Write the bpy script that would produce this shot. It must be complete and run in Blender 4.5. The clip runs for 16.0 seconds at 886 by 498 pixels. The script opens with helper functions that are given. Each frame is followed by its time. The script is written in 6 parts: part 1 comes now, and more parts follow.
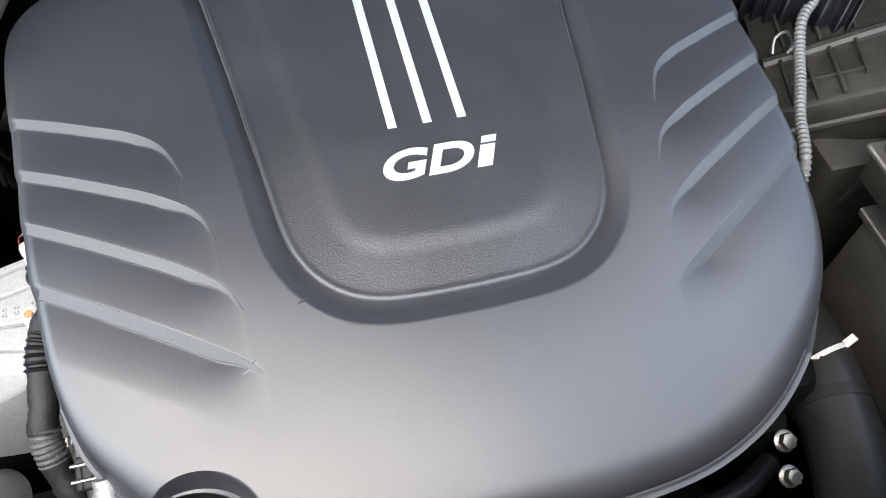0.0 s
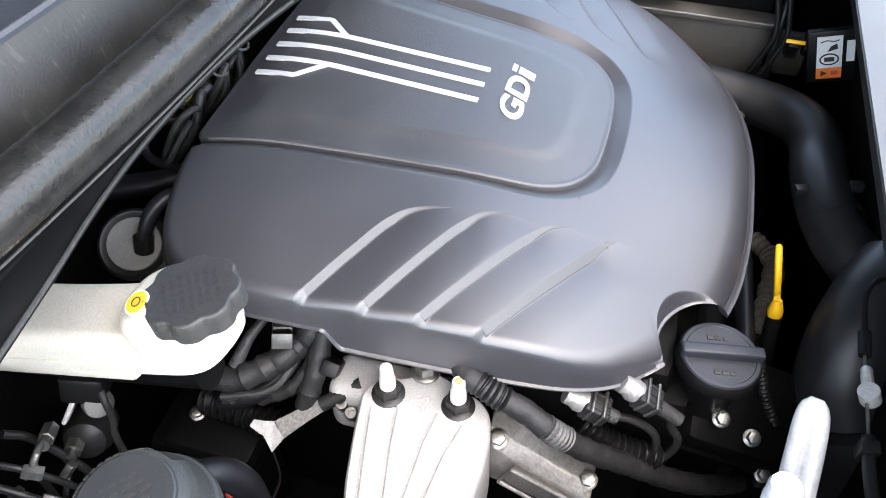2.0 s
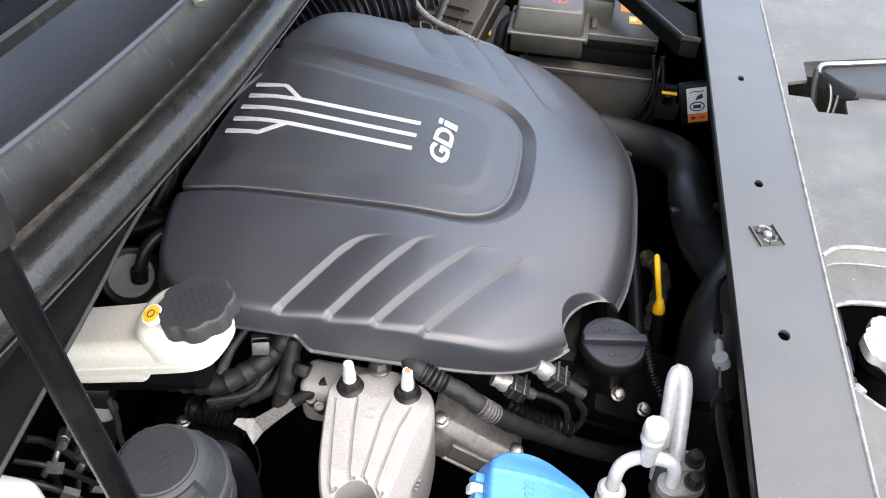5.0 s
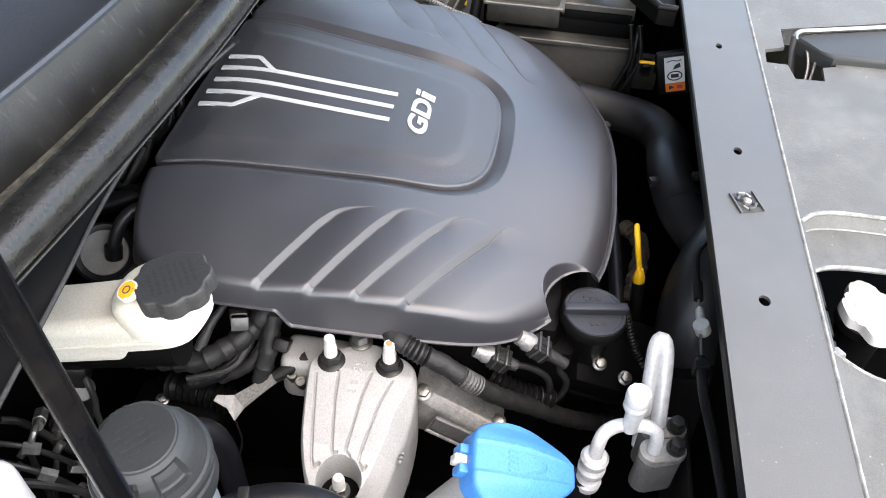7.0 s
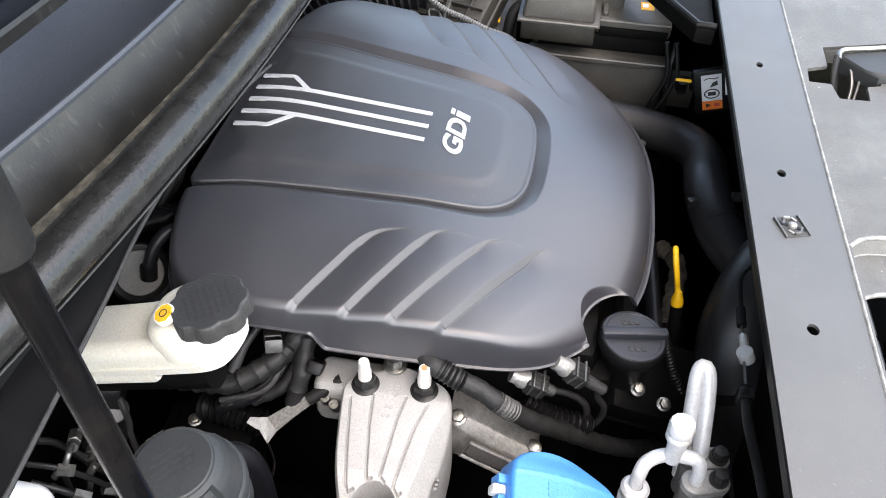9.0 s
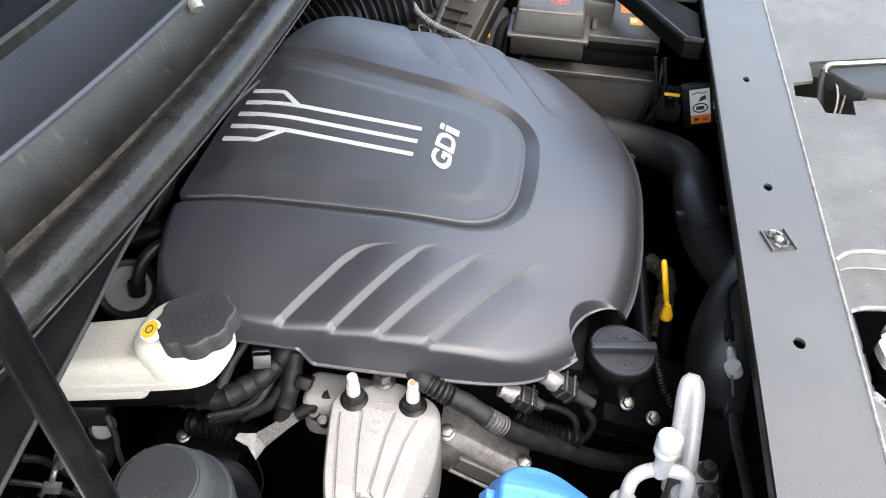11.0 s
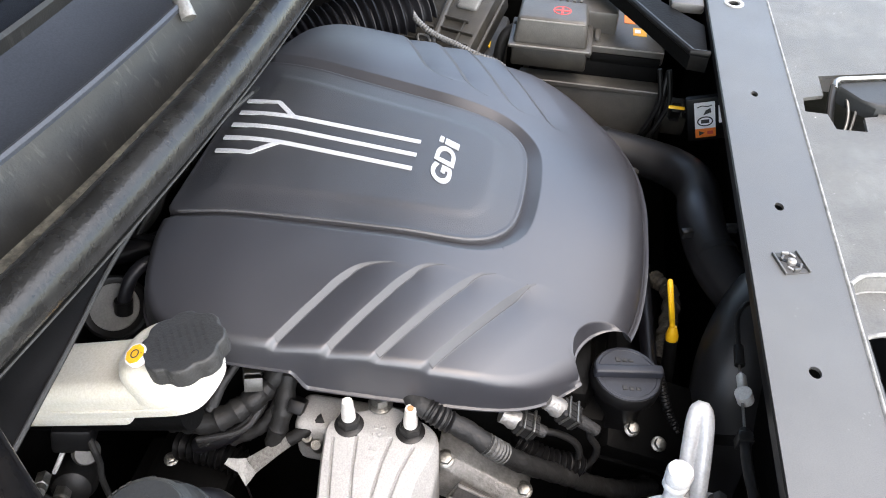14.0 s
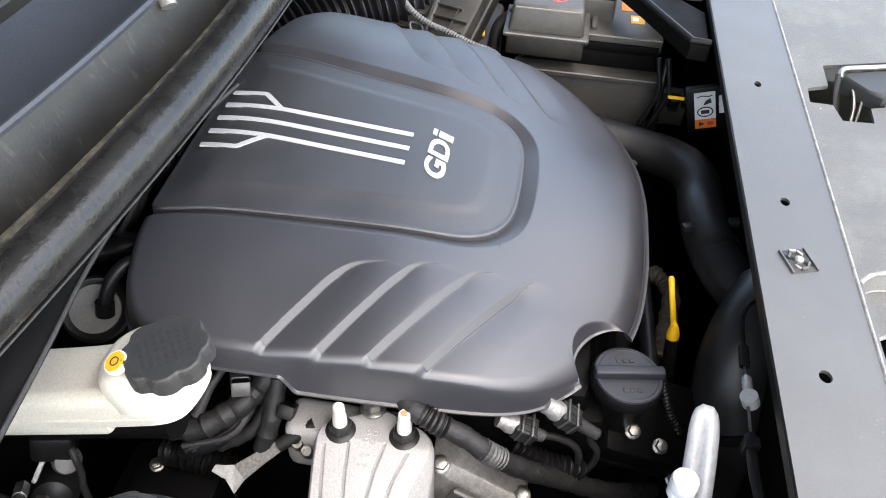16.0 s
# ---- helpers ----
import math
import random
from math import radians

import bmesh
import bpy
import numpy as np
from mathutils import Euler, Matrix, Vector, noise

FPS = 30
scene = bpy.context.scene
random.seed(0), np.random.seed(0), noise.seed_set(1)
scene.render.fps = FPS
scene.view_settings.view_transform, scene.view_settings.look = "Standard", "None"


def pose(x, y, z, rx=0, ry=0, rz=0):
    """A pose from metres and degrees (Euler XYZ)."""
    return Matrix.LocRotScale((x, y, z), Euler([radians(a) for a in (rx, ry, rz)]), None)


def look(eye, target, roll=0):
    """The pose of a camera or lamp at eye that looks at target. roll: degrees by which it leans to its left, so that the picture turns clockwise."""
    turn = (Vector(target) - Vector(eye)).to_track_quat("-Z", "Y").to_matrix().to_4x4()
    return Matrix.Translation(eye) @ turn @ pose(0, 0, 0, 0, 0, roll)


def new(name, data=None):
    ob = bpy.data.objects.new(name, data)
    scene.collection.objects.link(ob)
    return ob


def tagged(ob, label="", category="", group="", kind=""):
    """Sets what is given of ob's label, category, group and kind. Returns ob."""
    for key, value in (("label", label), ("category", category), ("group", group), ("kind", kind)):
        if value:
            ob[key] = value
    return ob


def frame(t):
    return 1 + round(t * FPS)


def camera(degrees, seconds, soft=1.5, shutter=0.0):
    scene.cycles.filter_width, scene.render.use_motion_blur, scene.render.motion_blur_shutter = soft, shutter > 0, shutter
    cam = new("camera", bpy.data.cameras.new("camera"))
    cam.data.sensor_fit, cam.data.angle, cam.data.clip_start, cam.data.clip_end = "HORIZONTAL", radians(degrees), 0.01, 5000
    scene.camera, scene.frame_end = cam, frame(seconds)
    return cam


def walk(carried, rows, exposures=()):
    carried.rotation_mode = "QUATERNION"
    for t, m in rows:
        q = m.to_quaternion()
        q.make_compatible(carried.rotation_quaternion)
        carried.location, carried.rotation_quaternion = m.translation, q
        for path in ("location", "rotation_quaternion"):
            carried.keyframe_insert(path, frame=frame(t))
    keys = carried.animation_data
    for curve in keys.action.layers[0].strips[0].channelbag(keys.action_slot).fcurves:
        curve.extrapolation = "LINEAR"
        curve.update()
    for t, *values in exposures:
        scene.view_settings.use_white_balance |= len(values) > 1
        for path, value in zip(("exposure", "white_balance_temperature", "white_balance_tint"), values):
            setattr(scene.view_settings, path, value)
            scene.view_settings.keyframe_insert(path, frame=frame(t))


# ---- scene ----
cam = camera(58.8, 16.0, soft=1.0)
PATH = [
    (0, (-0.092, -0.336, 0.37), (0.253, 0.734, -1.284), 3.9),
    (0.3, (-0.211, -0.366, 0.372), (0.411, 0.78, -1.145), 5.0),
    (0.5, (-0.3, -0.359, 0.367), (0.516, 0.648, -1.155), 8.6),
    (0.7, (-0.349, -0.327, 0.374), (0.535, 0.598, -1.164), 6.4),
    (1, (-0.405, -0.26, 0.353), (0.603, 0.567, -1.163), 2.3),
    (1.2, (-0.441, -0.212, 0.358), (0.652, 0.492, -1.162), 3.4),
    (1.5, (-0.49, -0.177, 0.371), (0.727, 0.403, -1.106), 1.9),
    (2, (-0.555, -0.121, 0.402), (0.754, 0.253, -1.063), -0.2),
    (2.5, (-0.584, -0.128, 0.431), (0.741, 0.259, -1.017), 0.8),
    (3, (-0.606, -0.099, 0.464), (0.794, 0.138, -0.944), -3.4),
    (3.5, (-0.639, -0.086, 0.451), (0.78, 0.107, -0.945), 0.6),
    (4, (-0.664, -0.116, 0.465), (0.769, 0.101, -0.913), 2.6),
    (4.5, (-0.671, -0.137, 0.485), (0.78, 0.105, -0.869), 1.7),
    (5, (-0.671, -0.142, 0.486), (0.762, 0.091, -0.89), 2.0),
    (5.2, (-0.672, -0.139, 0.486), (0.754, 0.089, -0.898), 2.1),
    (7.5, (-0.668, -0.139, 0.477), (0.733, 0.023, -0.941), 2.9),
    (8, (-0.661, -0.135, 0.478), (0.749, 0.068, -0.926), 1.9),
    (8.5, (-0.658, -0.126, 0.478), (0.753, 0.102, -0.921), 1.5),
    (10.8, (-0.661, -0.131, 0.48), (0.76, 0.094, -0.909), 1.8),
    (11, (-0.657, -0.132, 0.48), (0.78, 0.091, -0.893), 1.6),
    (11.5, (-0.648, -0.131, 0.477), (0.809, 0.075, -0.877), 2.2),
    (12, (-0.645, -0.128, 0.475), (0.81, 0.08, -0.88), 2.2),
    (12.5, (-0.643, -0.126, 0.474), (0.811, 0.085, -0.884), 2.4),
    (13, (-0.64, -0.123, 0.474), (0.814, 0.092, -0.882), 2.5),
    (13.5, (-0.636, -0.122, 0.473), (0.814, 0.091, -0.887), 2.6),
    (14, (-0.631, -0.123, 0.471), (0.817, 0.088, -0.892), 2.4),
    (14.5, (-0.626, -0.119, 0.469), (0.819, 0.083, -0.899), 2.4),
    (15, (-0.622, -0.118, 0.467), (0.82, 0.074, -0.905), 2.5),
    (15.5, (-0.617, -0.117, 0.466), (0.82, 0.074, -0.913), 2.5),
    (16, (-0.607, -0.118, 0.46), (0.823, 0.071, -0.925), 2.7),
]
walk(cam, [(t, look(eye, target, roll)) for t, eye, target, roll in PATH], [(0, 1.18, 7500, 6), (0.5, 1.30, 7550, 8), (1.5, 1.50, 7600, 10.5), (2.0, 1.70, 7600, 11.5), (2.5, 1.65, 7600, 11.5), (3.5, 1.46, 7800, 11.5), (4.5, 1.23, 7900, 11.5), (16, 1.25, 7900, 11.5)])

# ---- world and light ----
world = bpy.data.worlds.new("overcast_sky")
scene.world = world
world.use_nodes = True
wn = world.node_tree.nodes
sky = wn.new("ShaderNodeTexSky")
sky.sky_type = "NISHITA"
sky.sun_disc = False
SUN_EL, SUN_ROT = radians(64), radians(228)
sky.sun_elevation, sky.sun_rotation = SUN_EL, SUN_ROT
sky.air_density, sky.dust_density, sky.ozone_density = 1.0, 1.0, 1.0
wn["Background"].inputs["Strength"].default_value = 0.46
world.node_tree.links.new(sky.outputs["Color"], wn["Background"].inputs["Color"])
sun_data = bpy.data.lights.new("sun", "SUN")
sun_data.energy, sun_data.angle, sun_data.color = 3.4, radians(120), (1.0, 0.97, 0.93)
sun = new("sun", sun_data)
sun.matrix_world = look((-0.75, -0.62, 2.0), (0, 0, 0))


# ---- materials ----
def mat(name, base, rough=0.5, metal=0.0, var=0.25, scale=40.0, bump=0.1, fine=600.0, dust=0.0, dust_col=(0.3, 0.28, 0.25), coat=0.0, spec=0.5, speck=0.0, sss=0.0, streak=0.0):
    """Principled surface with tone changes at two scales, fine relief and, if asked, dust patches and pale specks."""
    m = bpy.data.materials.new(name)
    m.use_nodes = True
    n, l = m.node_tree.nodes, m.node_tree.links
    b = n["Principled BSDF"]
    tc = n.new("ShaderNodeTexCoord")
    big, small = n.new("ShaderNodeTexNoise"), n.new("ShaderNodeTexNoise")
    big.inputs["Scale"].default_value, big.inputs["Detail"].default_value = scale, 5.0
    small.inputs["Scale"].default_value, small.inputs["Detail"].default_value = fine, 3.0
    for t in (big, small):
        l.new(tc.outputs["Object"], t.inputs["Vector"])
    ramp = n.new("ShaderNodeMix")
    ramp.data_type = "RGBA"
    ramp.inputs[6].default_value = (*[c * (1 - var) for c in base], 1)
    ramp.inputs[7].default_value = (*[min(1, c * (1 + var)) for c in base], 1)
    l.new(big.outputs["Fac"], ramp.inputs[0])
    col = ramp.outputs[2]
    fine_mix = n.new("ShaderNodeMix")
    fine_mix.data_type = "RGBA"
    fine_mix.blend_type = "OVERLAY"
    fine_mix.inputs[0].default_value = 0.35
    l.new(col, fine_mix.inputs[6])
    l.new(small.outputs["Fac"], fine_mix.inputs[7])
    col = fine_mix.outputs[2]
    if dust:
        dn = n.new("ShaderNodeTexNoise")
        dn.inputs["Scale"].default_value, dn.inputs["Detail"].default_value, dn.inputs["Roughness"].default_value = scale * 0.6, 8.0, 0.7
        l.new(tc.outputs["Object"], dn.inputs["Vector"])
        cr = n.new("ShaderNodeMapRange")
        cr.inputs["From Min"].default_value, cr.inputs["From Max"].default_value, cr.inputs["To Max"].default_value = 0.45, 0.75, dust
        l.new(dn.outputs["Fac"], cr.inputs["Value"])
        dm = n.new("ShaderNodeMix")
        dm.data_type = "RGBA"
        dm.inputs[7].default_value = (*dust_col, 1)
        l.new(cr.outputs["Result"], dm.inputs[0])
        l.new(col, dm.inputs[6])
        col = dm.outputs[2]
    if speck:
        vo = n.new("ShaderNodeTexVoronoi")
        vo.inputs["Scale"].default_value = 160.0
        l.new(tc.outputs["Object"], vo.inputs["Vector"])
        vr = n.new("ShaderNodeMapRange")
        vr.inputs["From Min"].default_value, vr.inputs["From Max"].default_value = 0.16, 0.08
        vr.inputs["To Max"].default_value = speck
        l.new(vo.outputs["Distance"], vr.inputs["Value"])
        gate = n.new("ShaderNodeMapRange")
        gate.inputs["From Min"].default_value, gate.inputs["From Max"].default_value = 0.52, 0.7
        l.new(big.outputs["Fac"], gate.inputs["Value"])
        mul = n.new("ShaderNodeMath")
        mul.operation = "MULTIPLY"
        l.new(vr.outputs["Result"], mul.inputs[0])
        l.new(gate.outputs["Result"], mul.inputs[1])
        sm = n.new("ShaderNodeMix")
        sm.data_type = "RGBA"
        sm.inputs[7].default_value = (0.6, 0.6, 0.58, 1)
        l.new(mul.outputs["Value"], sm.inputs[0])
        l.new(col, sm.inputs[6])
        col = sm.outputs[2]
    if streak:
        mp, sn, sr, sx = n.new("ShaderNodeMapping"), n.new("ShaderNodeTexNoise"), n.new("ShaderNodeMapRange"), n.new("ShaderNodeMix")
        mp.inputs["Scale"].default_value = (260, 140, 45)
        sn.inputs["Scale"].default_value, sn.inputs["Detail"].default_value = 1.0, 4.0
        l.new(tc.outputs["Object"], mp.inputs["Vector"])
        l.new(mp.outputs["Vector"], sn.inputs["Vector"])
        sr.inputs["From Min"].default_value, sr.inputs["From Max"].default_value, sr.inputs["To Max"].default_value = 0.60, 0.80, streak
        l.new(sn.outputs["Fac"], sr.inputs["Value"])
        sx.data_type = "RGBA"
        sx.inputs[7].default_value = (0.20, 0.19, 0.17, 1)
        l.new(sr.outputs["Result"], sx.inputs[0])
        l.new(col, sx.inputs[6])
        col = sx.outputs[2]
    l.new(col, b.inputs["Base Color"])
    rr = n.new("ShaderNodeMapRange")
    rr.inputs["To Min"].default_value, rr.inputs["To Max"].default_value = max(0.02, rough - 0.1), min(1.0, rough + 0.1)
    l.new(big.outputs["Fac"], rr.inputs["Value"])
    l.new(rr.outputs["Result"], b.inputs["Roughness"])
    b.inputs["Metallic"].default_value = metal
    b.inputs["Specular IOR Level"].default_value = spec
    b.inputs["Coat Weight"].default_value = coat
    if sss:
        b.inputs["Subsurface Weight"].default_value = sss
        b.inputs["Subsurface Radius"].default_value = (0.006, 0.005, 0.003)
    if bump:
        bp = n.new("ShaderNodeBump")
        bp.inputs["Strength"].default_value, bp.inputs["Distance"].default_value = bump, 0.0006
        l.new(small.outputs["Fac"], bp.inputs["Height"])
        l.new(bp.outputs["Normal"], b.inputs["Normal"])
    return m


COVER = mat("cover_plastic", (0.0272, 0.0272, 0.0318), 0.42, var=0.16, scale=14, bump=0.14, fine=1500, dust=0.14, dust_col=(0.036, 0.037, 0.043), spec=1.0)
# Cover plastic at about twice the base: the steps' sky sheen is in the colour.
COVER_STEP_LIT = mat("cover_step_lit_plastic", (0.052, 0.053, 0.055), 0.50, var=0.16, scale=30, bump=0.3, fine=900, spec=0.6)
PANEL = mat("panel_plastic", (0.0262, 0.0261, 0.0292), 0.43, var=0.25, scale=24, bump=0.5, fine=1000, dust=0.25, dust_col=(0.036, 0.036, 0.038), spec=0.85)
LIP = mat("worn_lip_plastic", (0.062, 0.062, 0.064), 0.6, var=0.5, scale=160, bump=1.0, fine=420)
SILVER = mat("silver_print", (0.50, 0.505, 0.51), 0.4, 0.2, var=0.05, bump=0.05)
BLACK = mat("black_plastic", (0.0050, 0.0050, 0.0053), 0.42, var=0.3, bump=0.15, dust=0.1, dust_col=(0.03, 0.03, 0.03), spec=0.22)
BLACK_SOFT = mat("black_sleeve", (0.0115, 0.0115, 0.0115), 0.55, var=0.6, scale=90, bump=1.0, fine=260, dust=0.4, dust_col=(0.034, 0.033, 0.032), spec=0.35)
RUBBER = mat("rubber_hose", (0.006, 0.006, 0.0075), 0.42, var=0.2, bump=0.12, spec=0.28)
HOSE = mat("radiator_hose_rubber", (0.0138, 0.0138, 0.0148), 0.42, var=0.2, bump=0.12, spec=0.5)
SEAL = mat("seal_rubber", (0.0145, 0.0142, 0.0138), 0.27, var=0.6, scale=70, bump=0.5, fine=420, dust=0.5, dust_col=(0.034, 0.034, 0.032), spec=0.42)
CAP = mat("cap_plastic", (0.026, 0.026, 0.0262), 0.55, var=0.45, scale=220, bump=1.0, fine=500, dust=0.25, dust_col=(0.05, 0.05, 0.05))
PALE_TANK = mat("pale_tank_plastic", (0.36, 0.40, 0.44), 0.45, var=0.08, scale=20, bump=0.1, sss=0.1)
CAP_SMOOTH = mat("oil_cap_plastic", (0.0155, 0.0178, 0.0245), 0.5, var=0.15, bump=0.2)
GREY_CAP = mat("grey_cap_plastic", (0.023, 0.0250, 0.0262), 0.5, var=0.2, bump=0.3, spec=0.36)
CAST = mat("cast_aluminium", (0.41, 0.405, 0.392), 0.45, 0.3, var=0.10, scale=60, bump=0.08, fine=700, dust=0.2, dust_col=(0.25, 0.24, 0.23))
CAST_DULL = mat("dull_cast_aluminium", (0.15, 0.145, 0.14), 0.5, 0.45, var=0.35, scale=70, bump=0.7, fine=500, dust=0.3, dust_col=(0.08, 0.075, 0.07))
STEEL = mat("zinc_steel", (0.24, 0.24, 0.228), 0.36, 0.9, var=0.45, scale=160, bump=0.3, dust=0.4, dust_col=(0.12, 0.11, 0.10))
NUT = mat("dark_nut_steel", (0.03, 0.03, 0.03), 0.4, 0.6, var=0.3, bump=0.2)
BRUSHED = mat("pale_stud", (0.62, 0.60, 0.57), 0.45, 0.2, var=0.15, scale=200, bump=0.2)
TANK = mat("milky_tank_plastic", (0.58, 0.555, 0.485), 0.42, var=0.06, scale=14, bump=0.1, sss=0.15, dust=0.3, dust_col=(0.62, 0.55, 0.38))
WHITE = mat("white_plastic", (0.54, 0.54, 0.53), 0.5, var=0.06, bump=0.1)
BODY = mat("white_body_paint", (0.78, 0.78, 0.77), 0.3, var=0.04, bump=0.0, coat=0.4)
YELLOW = mat("yellow_plastic", (0.80, 0.45, 0.015), 0.42, var=0.1, bump=0.1)
STICKER_Y = mat("yellow_sticker", (0.85, 0.42, 0.02), 0.5, var=0.08, bump=0.0)
ORANGE = mat("orange_sticker", (0.85, 0.20, 0.03), 0.5, var=0.08, bump=0.0)
RED = mat("red_mark", (0.55, 0.06, 0.05), 0.5, var=0.1, bump=0.0)
LABEL = mat("white_label", (0.80, 0.80, 0.80), 0.5, var=0.05, bump=0.0)
INK = mat("label_ink", (0.03, 0.03, 0.03), 0.6, var=0.1, bump=0.0)
BLUE = mat("blue_plastic", (0.036, 0.205, 0.52), 0.5, var=0.08, bump=0.15)
TRIM = mat("grey_trim_plastic", (0.055, 0.0548, 0.0532), 0.42, var=0.08, scale=20, bump=0.3, fine=1000, dust=0.2, dust_col=(0.12, 0.12, 0.117), speck=0.12, spec=0.75)
SHROUD = mat("worn_shroud_plastic", (0.072, 0.0715, 0.0670), 0.5, var=0.38, scale=34, bump=0.8, fine=600, dust=0.75, dust_col=(0.125, 0.127, 0.121), speck=0.5)
# Worn pale seam; also colours the shroud edges as if lit.
SEAM = mat("worn_lit_seam_plastic", (0.17, 0.17, 0.165), 0.6, var=0.7, scale=90, bump=1.0, fine=300, dust=0.8, dust_col=(0.42, 0.42, 0.40), speck=0.6)
COWL = mat("cowl_plastic", (0.0120, 0.0114, 0.0098), 0.50, var=0.55, scale=30, bump=0.4, fine=500, dust=0.5, dust_col=(0.036, 0.034, 0.028), streak=0.2, spec=0.5)
GRIT = mat("dusty_ledge", (0.050, 0.046, 0.036), 0.9, var=0.9, scale=150, bump=1.0, fine=300, dust=0.9, dust_col=(0.24, 0.22, 0.165), speck=0.5)
TROUGH = mat("cowl_trough_plastic", (0.046, 0.052, 0.063), 0.34, var=0.2, scale=12, bump=0.1, spec=0.4)
BATT = mat("battery_plastic", (0.054, 0.051, 0.046), 0.42, var=0.4, scale=45, bump=0.5, dust=0.6, dust_col=(0.095, 0.088, 0.075))
AIRBOX = mat("airbox_plastic", (0.017, 0.0155, 0.0125), 0.5, var=0.5, scale=60, bump=0.7, dust=0.6, dust_col=(0.050, 0.044, 0.033))
# Base darker than any real black: the bay's shade is put into this colour.
DARK = mat("shaded_black", (0.0022, 0.0022, 0.0022), 0.6, 0.0, var=0.6, scale=50, bump=0.5, fine=300, spec=0.10)
PLUG_GREY = mat("grey_connector_plastic", (0.085, 0.085, 0.08), 0.35, 0.3, var=0.5, scale=120, bump=0.3, dust=0.4, dust_col=(0.02, 0.02, 0.02))
CAST_MID = mat("grey_cast_aluminium", (0.27, 0.265, 0.255), 0.40, 0.4, var=0.5, scale=90, bump=0.9, fine=400, dust=0.5, dust_col=(0.08, 0.075, 0.07))
CHALKY = mat("chalky_aluminium", (0.60, 0.605, 0.61), 0.42, 0.2, var=0.2, scale=110, bump=0.6, fine=420, dust=0.3, dust_col=(0.3, 0.3, 0.29))
STRUT = mat("strut_lacquer", (0.0035, 0.0035, 0.004), 0.25, var=0.5, scale=30, bump=0.05, dust=0.25, dust_col=(0.04, 0.032, 0.025), spec=0.08)
STRUT_GREY = mat("strut_cylinder_paint", (0.011, 0.011, 0.011), 0.5, var=0.3, scale=40, bump=0.3, fine=500, dust=0.2, dust_col=(0.05, 0.05, 0.045), speck=0.5, spec=0.3)
ASPHALT = mat("asphalt", (0.05, 0.05, 0.05), 0.9, var=0.3, scale=8, bump=0.8, fine=120)
WORN_TEXT = mat("worn_moulding", (0.021, 0.021, 0.021), 0.6, var=0.5, scale=300, bump=0.3)
CONDUIT = mat("conduit_plastic", (0.115, 0.115, 0.11), 0.5, var=0.3, scale=60, bump=0.2)
EDGE = mat("worn_edge_plastic", (0.17, 0.16, 0.145), 0.5, var=0.4, scale=120, bump=0.4)
GLASS_DARK = mat("tinted_glass", (0.012, 0.014, 0.018), 0.06, var=0.1, bump=0.0)


# ---- mesh helpers ----
def thing(name, label, category, base, group="", kind=""):
    ob = new(name)
    ob.location = base
    ob.empty_display_size = 0.02
    return tagged(ob, label, category, group, kind)


def finish(name, bm, material, smooth=35):
    bmesh.ops.recalc_face_normals(bm, faces=bm.faces)
    me = bpy.data.meshes.new(name)
    bm.to_mesh(me)
    bm.free()
    me.materials.append(material)
    if smooth:
        me.shade_smooth()
        me.set_sharp_from_angle(angle=radians(smooth))
    return me


def world_base(ob):
    v = Vector(ob.location)
    while ob.parent:
        ob = ob.parent
        v += ob.location
    return v


def part(name, bm, material, parent, label="", smooth=35):
    """Links a bmesh, given in world places, as one mesh object under a thing or a part."""
    me = finish(name, bm, material, smooth)
    me.transform(Matrix.Translation(-world_base(parent)))
    ob = new(name, me)
    ob.parent = parent
    if label:
        ob["label"] = label
    return ob


def single(name, bm, material, label, category, group="", kind="", smooth=35, base=None):
    me = finish(name, bm, material, smooth)
    if base is None:
        v = [p.co for p in me.vertices]
        base = Vector((sum(p.x for p in v) / len(v), sum(p.y for p in v) / len(v), min(p.z for p in v)))
    base = Vector(base)
    me.transform(Matrix.Translation(-base))
    ob = new(name, me)
    ob.location = base
    return tagged(ob, label, category, group, kind)


def join(*bms):
    out = bms[0]
    for b in bms[1:]:
        me = bpy.data.meshes.new("tmp")
        b.to_mesh(me)
        b.free()
        out.from_mesh(me)
        bpy.data.meshes.remove(me)
    return out


def put(bm, m):
    bm.transform(m)
    return bm


def box(x0, x1, y0, y1, z0, z1, bevel=0.003, seg=2):
    bm = bmesh.new()
    bmesh.ops.create_cube(bm, size=1)
    bm.transform(Matrix.Translation(((x0 + x1) / 2, (y0 + y1) / 2, (z0 + z1) / 2)) @ Matrix.Diagonal((x1 - x0, y1 - y0, z1 - z0, 1)))
    if bevel:
        bmesh.ops.bevel(bm, geom=list(bm.edges), offset=bevel, segments=seg, affect="EDGES", profile=0.5)
    return bm


def prism(pts, z0, z1, bevel=0.0, seg=2):
    """A polygon of (x, y) raised from z0 to z1, its rims bevelled."""
    bm = bmesh.new()
    lo = [bm.verts.new((x, y, z0)) for x, y in pts]
    hi = [bm.verts.new((x, y, z1)) for x, y in pts]
    bm.faces.new(lo[::-1])
    top = bm.faces.new(hi)
    n = len(pts)
    for i in range(n):
        bm.faces.new((lo[i], lo[(i + 1) % n], hi[(i + 1) % n], hi[i]))
    if bevel:
        bmesh.ops.bevel(bm, geom=list(top.edges), offset=bevel, segments=seg, affect="EDGES", profile=0.5)
    return bm


